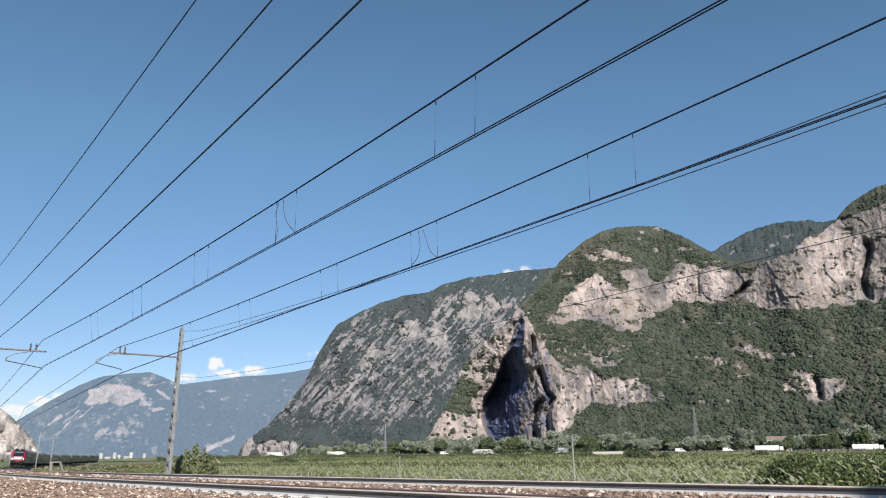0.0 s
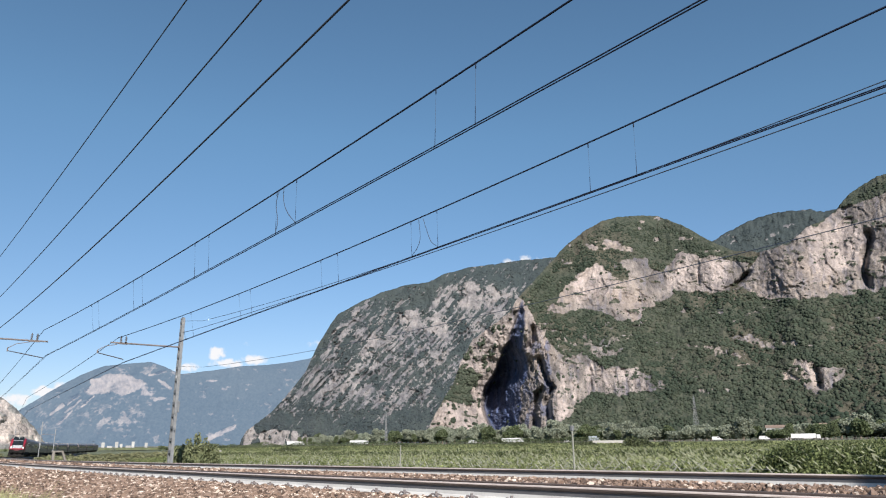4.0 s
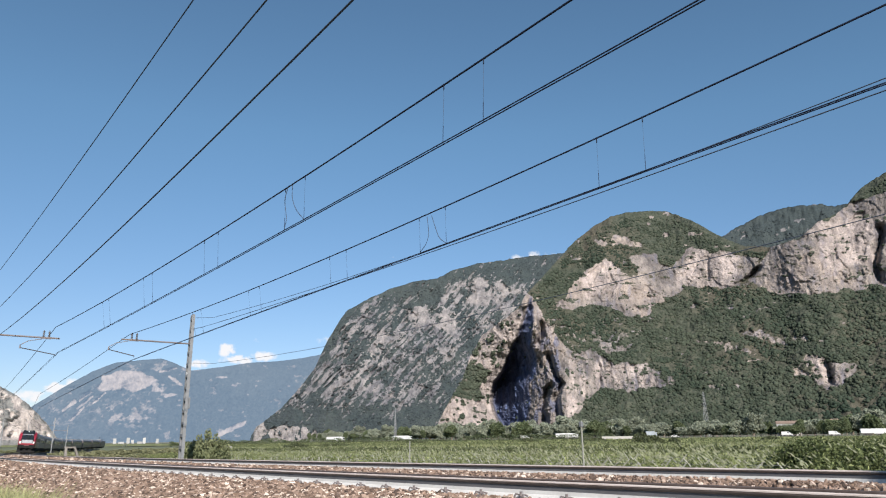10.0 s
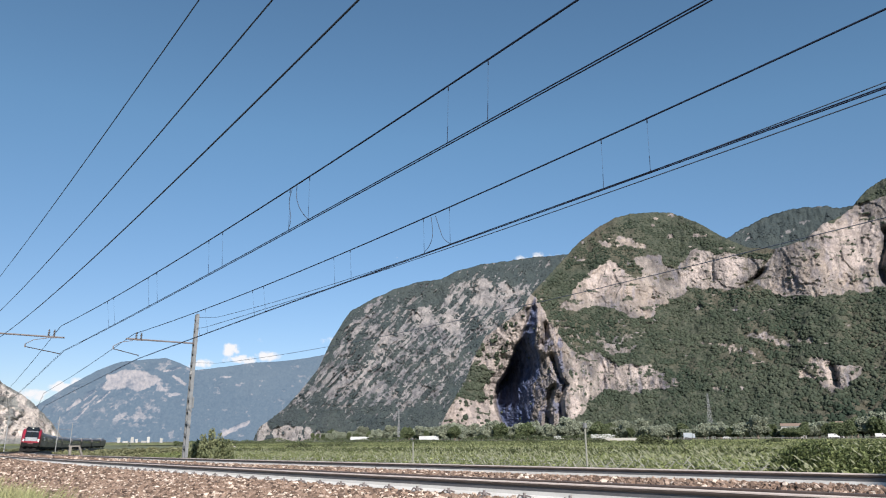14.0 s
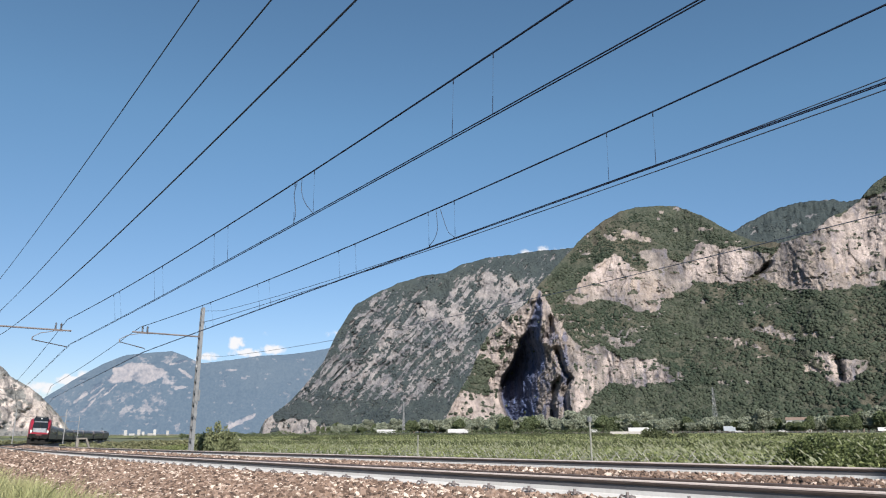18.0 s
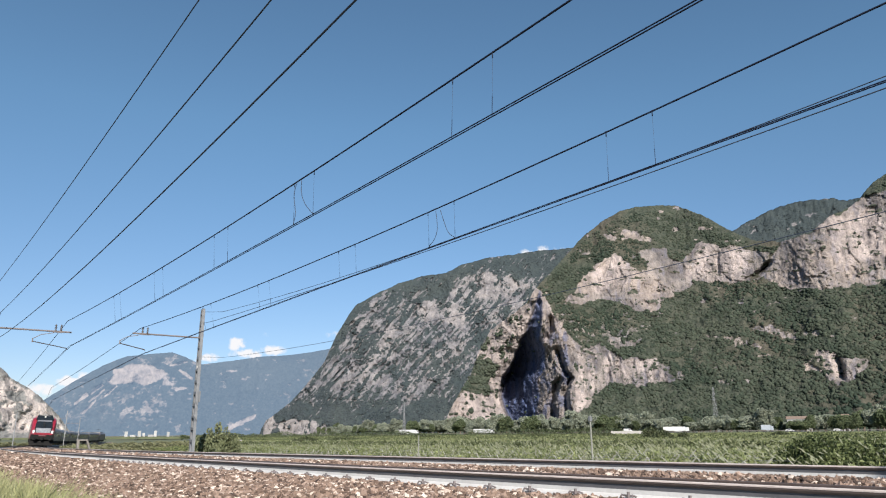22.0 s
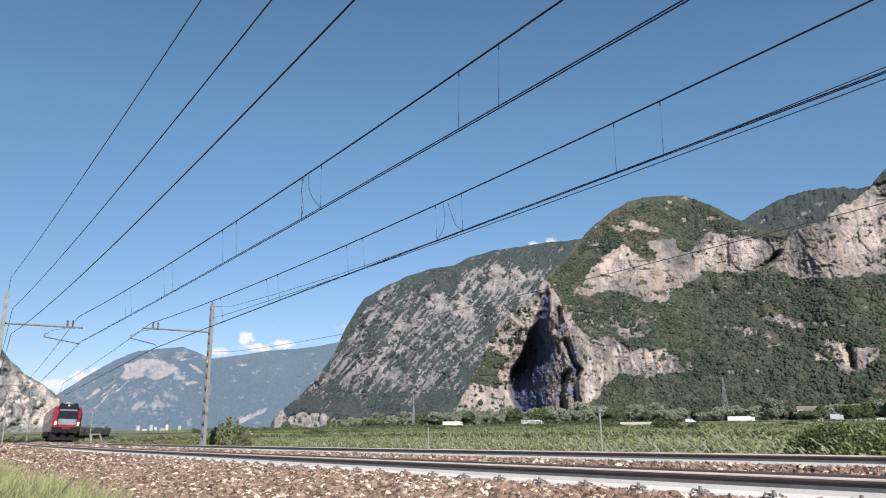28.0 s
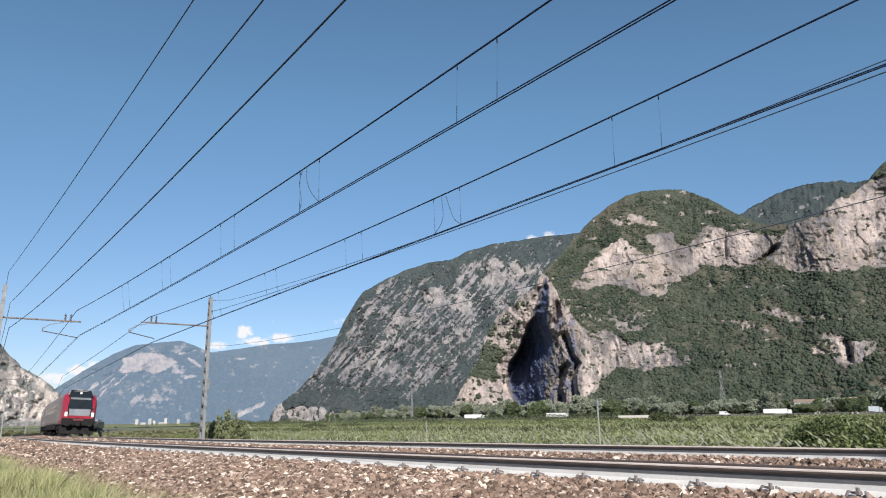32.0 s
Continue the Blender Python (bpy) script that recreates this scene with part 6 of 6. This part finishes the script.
tagged(new("vine_shoots", array_mesh("vine_shoots", dashes, np.arange(len(dashes)).reshape(-1, 4), SHOOT)), "pale slanting shoots along the farther vine rows", "vine shoots", "", "stuff")
light, dark = [], []
for r in range(8, 60):
    x = FIELD_X0 + 2.6 * r + (8 if r > 12 else 0) + (10 if r > 30 else 0)
    tall = r in (14, 15, 16, 34, 35, 50, 51)
    (dark if tall else light).append(vine_points(x - 0.8, x + 0.8, 0.25 * x, 2.6 * x + 20, (40 if tall else 28) * (20 / x) ** 0.9, 0.2, 1.3 if tall else 0.85))
tagged(new("vineyard", leaf_cloud("vineyard", np.concatenate(light), 0.32, FIELD_LEAF)), "light green vineyard filling the valley floor", "vineyard", "", "stuff")
tagged(new("vineyard", leaf_cloud("vineyard", np.concatenate(dark), 0.32, FIELD_DARK)), "darker green vine rows between the lighter ones", "vineyard", "", "stuff")
light, dark = [], []
for k, x in enumerate(np.arange(175, 420, 6.0)):
    n = 1100
    y = 0.3 * x + (2.3 * x) * prng.rand(n)
    xs = x + 2.5 * (prng.rand(n) - 0.5)
    short = xs * math.sin(radians(ROAD_AZ)) + y * math.cos(radians(ROAD_AZ)) < ROAD_D - 14
    xs, y = xs[short], y[short]
    n = len(xs)
    (dark if k % 9 in (3, 4, 8) else light).append(np.stack([xs, y, terrain(xs, y) + 0.1 + 0.7 * prng.rand(n) * fbm(xs * 0.05, y * 0.05, 113, 3) * 1.6], -1))
tagged(new("orchard", leaf_cloud("orchard", np.concatenate(light), 0.8, FIELD_LEAF)), "far light green rows of orchard", "orchard", "", "stuff")
tagged(new("orchard", leaf_cloud("orchard", np.concatenate(dark), 0.8, FIELD_DARK)), "far darker rows of orchard", "orchard", "", "stuff")
s = -60 - 400 * prng.rand(28000)
verge = np.stack([-11 + 2.5 * prng.rand(28000), -s, -1.2 + 6.6 * prng.rand(28000) * fbm(s * 0.06, s * 0 + 3, 117, 4) * smooth(-50, -110, s)], -1)
verge = (np.array(ROAD.to_3x3()) @ verge.T).T + np.array(ROAD.translation)
tagged(new("roadside_scrub", leaf_cloud("roadside_scrub", verge, 0.5, TREE_LEAF)), "low green scrub along the motorway bank", "scrub", "", "stuff")
# thicket over the vines and hedges in the field
lumps = []
hs = np.random.RandomState(77)
for k in range(22):
    lumps.append(((hs.rand() * 2.4 - 0.6, -6.5 + 7.6 * hs.rand(), 0.9 + 0.5 * hs.rand()), (1.0, 1.3, 0.75 + 0.35 * hs.rand())))
shrub("thicket", "dense leafy thicket overgrowing the vines", "thicket", lumps, 48000, 0.088, THICKET_LEAF, (24.0, 10.5, on_ground(24.0, 10.5)), 16)
for az, r, w, h in ((53.85, 200, 4.0, 3.5), (54.7, 180, 3.6, 2.5), (56.25, 190, 2.2, 1.9), (50.5, 260, 5, 2.0), (49.6, 270, 4, 1.7), (45.0, 300, 6, 2.2), (36.0, 330, 8, 2.0), (63.0, 240, 4, 1.8), (29.5, 250, 9, 2.0), (26.5, 220, 6, 2.2)):
    p = az_el(az, 0, r)
    shrub("hedge", "dark green hedge standing in the field", "hedge", [((0, 0, h * 0.5), (w * 0.5, w * 0.5, h * 0.55)), ((w * 0.3, -w * 0.2, h * 0.35), (w * 0.4, w * 0.4, h * 0.4)), ((-w * 0.35, w * 0.2, h * 0.4), (w * 0.35, w * 0.35, h * 0.45))], 900, 0.42, BUSH_LEAF, (p.x, p.y, on_ground(p.x, p.y)), 4, "hedges in the field")

# rough scrub over the land beyond the line
scrub = shrub("bush", "grey-green scrub on the land beyond the railway", "bush", [((0, 0, 1.0), (2.6, 2.2, 1.2)), ((1.9, 0.5, 0.8), (1.8, 1.6, 1.0)), ((-1.7, -0.4, 0.9), (1.6, 1.5, 1.1)), ((0.6, -0.8, 1.5), (1.2, 1.2, 0.9))], 750, 0.42, BANK_LEAF, (0, 0, 0), 5, "bushes across the valley")
spots = []
for k in range(64):
    az, r = 1.0 + 18.5 * (k + 0.7 * ss.rand()) / 64, 130 + 190 * ss.rand()
    q = az_el(az, 0, r)
    if q.x - float(lat(q.y)) > 5 or q.x - float(lat(q.y)) < -12:
        spots.append((q.x, q.y, 0.7 + 0.5 * ss.rand()))
for k, (x, y, s) in enumerate(spots):
    m = Matrix.Translation((x, y, on_ground(x, y) - 0.1)) @ Matrix.Rotation(ss.rand() * 6.28, 4, "Z")
    made = scrub if k == 0 else copy_thing(scrub, m)
    made.matrix_basis = m
    made.scale = (1.3 * s, 1.3 * s, 0.75 * s)

# tall dry grass beside the camera
n = 72000
gy_ = 3.5 + 36 * prng.rand(n) ** 1.5
gu = -6.75 - 4.2 * prng.rand(n) ** 1.3 + 0.5 * fbm(gy_ * 0.8, gy_ * 0 + 2, 121, 2)
gx_ = lat(gy_) + gu
keep = gx_ < 3.5
near = 18000
gx_ = np.concatenate([gx_[keep], -5.5 + 8.0 * prng.rand(near)])
gy_ = np.concatenate([gy_[keep], -7 + 11 * prng.rand(near)])
n = len(gx_)
h = (0.2 + 0.42 * prng.rand(n)) * (0.45 + 0.9 * fbm(gx_ * 0.9, gy_ * 0.7, 123, 3)) * (0.25 + 0.75 * smooth(3.2, 2.4, gx_)) * (0.45 + 0.55 * smooth(3.2, 5.0, gy_))
lean = prng.normal(size=(n, 2)) * 0.32 * h[:, None]
w = 0.003 + 0.003 * prng.rand(n) + 0.0003 * gy_
q = prng.rand(n) * 6.28
z0 = terrain(gx_, gy_) - 0.02
b0 = np.stack([gx_ - w * np.cos(q), gy_ - w * np.sin(q), z0], -1)
b1 = np.stack([gx_ + w * np.cos(q), gy_ + w * np.sin(q), z0], -1)
mid = np.stack([gx_ + lean[:, 0] * 0.35, gy_ + lean[:, 1] * 0.35, z0 + h * 0.62], -1)
tip = np.stack([gx_ + lean[:, 0], gy_ + lean[:, 1], z0 + h], -1)
off = np.stack([w * 0.7 * np.cos(q), w * 0.7 * np.sin(q), w * 0], -1)
co = np.stack([b0, b1, mid + off, mid - off, tip], 1).reshape(-1, 3)
k = np.arange(n)[:, None] * 5
tris = np.concatenate([k + np.array([[0, 1, 2]]), k + np.array([[0, 2, 3]]), k + np.array([[3, 2, 4]])], 1).reshape(-1, 3)
tagged(new("grass", array_mesh("grass", co, tris, DRY_GRASS)), "tall dry yellow-green grass beside the ballast", "grass", "", "stuff")

# ---- posts, pylons, houses ----

def concrete_post(x, y, top, boxed):
    z = on_ground(x, y)
    p = thing("post", "thin pale concrete post beside the vineyard", "post", "posts", "", Matrix.Translation((x, y, z)))
    part("shaft", rod((0, 0, -0.1), (0, 0, top - z), 0.034, None, 10, 0.028), POST, p)
    if boxed:
        part("box", box(0.11, 0.1, 0.16, (0, 0, top - z - 0.1), 0.02), GALVANISED, p, "small grey box")


concrete_post(17.6, 15.15, 0.86, True)
concrete_post(17.6, 24.7, 0.28, False)


def pylon(height, base, label):
    p = thing("pylon", label, "pylon", "pylons")
    def leg(sx, sy, z):
        w = base * (1 - 0.85 * z / height)
        return Vector((sx * w / 2, sy * w / 2, z))
    for sx in (-1, 1):
        for sy in (-1, 1):
            part("leg", rod(leg(sx, sy, 0), leg(sx, sy, height), 0.13, None, 5), GALVANISED, p)
    for k in range(9):
        z0, z1 = height * k / 9, height * (k + 1) / 9
        bm = bmesh.new()
        for a, b in (((-1, -1), (1, -1)), ((1, -1), (1, 1)), ((1, 1), (-1, 1)), ((-1, 1), (-1, -1))):
            rod(leg(*a, z0), leg(*b, z1), 0.07, bm, 4)
            rod(leg(*b, z0), leg(*a, z1), 0.07, bm, 4)
        part("bracing", bm, GALVANISED, p)
    for z, w in ((0.72, 7.0), (0.84, 6.0), (0.95, 4.5)):
        part("cross_arm", box(0.3, w, 0.25, (0, 0, height * z)), GALVANISED, p)
    return p


q = az_el(58.7, 0, 700)
pylon(41, 4.6, "grey lattice power pylon before the mountain").matrix_basis = Matrix.Translation((q.x, q.y, -1.4))
q = az_el(34.3, 0, 520)
pylon(24, 1.6, "slim grey lattice pylon in the fields").matrix_basis = Matrix.Translation((q.x, q.y, -1.4))


def house(w, d, h, roof_h, label, flat=False):
    hs_ = thing("house", label, "house", "houses")
    part("wall", box(w, d, h, (0, 0, h / 2 - 0.3)), CONCRETE if 0 < roof_h < 0.5 else PLASTER, hs_)
    if not flat:
        bm = loft([[(x, y, z) for y, z in ((-d / 2 - 0.4, h - 0.35), (0, h + roof_h), (d / 2 + 0.4, h - 0.35))] for x in (-w / 2 - 0.4, w / 2 + 0.4)])
        part("roof", bm, ROOF_TILE, hs_)
    for sy in (-1,):
        for k in range(max(2, int(w // 3)) if w > 3.5 and not flat else 0):
            for f in range(max(1, int(h // 3))):
                part("window", box(0.9, 0.08, 1.2, (-w / 2 + 1.5 + k * (w - 3) / max(1, int(w // 3) - 1), sy * d / 2, 1.5 + 2.9 * f)), GLASS_DARK, hs_)
    return hs_


for az, r, w, d, h, rh, lb in ((64.3, 545, 15, 9, 9.4, 1.6, "long low house with a clay roof among trees"), (67.26, 540, 4, 4, 10.0, 1.6, "small white house among trees"),
                               (52.05, 430, 18.5, 4, 2.5, 0.25, "low pale grey shed behind a field hedge"), (21.2, 330, 4.5, 4, 1.4, 0.25, "low white shed in the field"), (1.8, 300, 26, 8, 3.2, 1.2, "long low pale building beyond the line")):
    q = az_el(az, 0, r)
    house(w, d, h, rh, lb, rh < 0.5).matrix_basis = Matrix.Translation((q.x, q.y, on_ground(q.x, q.y))) @ Matrix.Rotation(-radians(az), 4, "Z")
for az, r, w, h in ((13.3, 900, 3.4, 9), (13.75, 930, 6, 5), (14.2, 900, 3.4, 9.5), (14.5, 915, 3.0, 7), (15.0, 920, 6, 5), (15.3, 930, 3.2, 9.5), (16.2, 930, 3.2, 8)):
    q = az_el(az, 0, r)
    house(w, 8, h, 0, "pale distant village block", True).matrix_basis = Matrix.Translation((q.x, q.y, on_ground(q.x, q.y) - 1)) @ Matrix.Rotation(-radians(az), 4, "Z")

# concrete headwall beside the line
y = 80.0
hw_at = (float(lat(y)) + 2.6, y, float(fall(y)) - 0.8)
hw = thing("headwall", "small weathered concrete headwall beside the track", "headwall", "", "", Matrix.Translation(hw_at))
part("cap", box(1.05, 0.4, 0.15, (0, 0, 1.45), 0.03), WEATHERED, hw)
part("pier", box(0.22, 0.4, 1.4, (-0.36, 0, 0.7), 0.03), WEATHERED, hw)
part("strut", box(0.18, 0.4, 1.6, (0.72, 0, 0.7), 0.03, None, Matrix.Rotation(radians(-22), 4, "Y")), WEATHERED, hw)


def fly():
    """A small dark fly: y is its way of flight."""
    f = thing("fly", "small dark fly darting past close by", "fly", "flies")
    body = bmesh.new()
    for y, r in ((-0.0028, 0.0017), (0.0, 0.002), (0.0028, 0.0012)):
        bmesh.ops.create_uvsphere(body, u_segments=10, v_segments=6, radius=1.0, matrix=Matrix.Translation((0, y, 0)) @ Matrix.Diagonal((r, r * 1.5, r, 1)))
    part("body", body, INSULATOR, f, "dark bristly body")
    for sx in (-1, 1):
        wing = loft([[(sx * (0.001 + 0.0062 * t), -0.0012 - 0.002 * t - 0.0016 * math.sin(3.1 * t), 0.001 + 0.001 * t), (sx * (0.001 + 0.0062 * t), -0.0008 - 0.002 * t + 0.0016 * math.sin(3.1 * t), 0.001 + 0.001 * t), (sx * (0.001 + 0.0062 * t), -0.001 - 0.002 * t, 0.0013 + 0.001 * t)] for t in (0.02, 0.3, 0.6, 0.85, 0.98)])
        part("wing", wing, WIRE_GREY, f, "smoky grey wing")
    return f


FLIES = [(fly(), 7.5, (0.1992, 0.3368, 0.4631), (0.0606, 0.3398, 0.5822)), (fly(), 7.8, (0.1898, 0.3467, 0.4415), (0.0362, 0.3682, 0.5319))]


def motions():
    """The train rolls in on the curve; traffic passes along the motorway; two flies dart past."""
    for insect, t0, a, b in FLIES:
        a, b = Vector(a), Vector(b)
        step = b - a
        turn = step.to_track_quat("Y", "Z").to_matrix().to_4x4()
        rest, land = Vector((0.6, -0.6, on_ground(0.6, -0.6) + 0.004)), Vector((-2.0, -1.0, on_ground(-2.0, -1.0) + 0.004))
        rows = [(0.0, rest), (t0 - 0.9, rest)] + [(round(t0 + 0.1 * k, 2), a + k * step) for k in (-2, -1, 0, 1, 2, 3)] + [(t0 + 1.5, land), (32.0, land)]
        walk(insect, [(t, Matrix.Translation(p) @ turn) for t, p in rows])
    times = [0.5 * k for k in range(65)]
    for vehicle, back in CARS:
        length = 19.2 if vehicle.name.startswith("locomotive") else CAR
        walk(vehicle, [(t, car_pose(train_front(t) + back, length)) for t in times])
    for ws in LEAD_WHEELS:
        y0 = ws.location.y
        walk(ws, [(0.2 * k, Matrix.Translation((0, y0, 0.46)) @ Matrix.Rotation(0.2 * k * 3.38 / 0.46, 4, "X")) for k in range(161)])
    for vehicle, s0, speed, half in TRAFFIC:
        walk(vehicle, [(t, ROAD @ Matrix.Translation((0, -(s0 + speed * t) - half, 0))) for t in (0.0, 8.0, 16.0, 24.0, 32.0)])


motions()
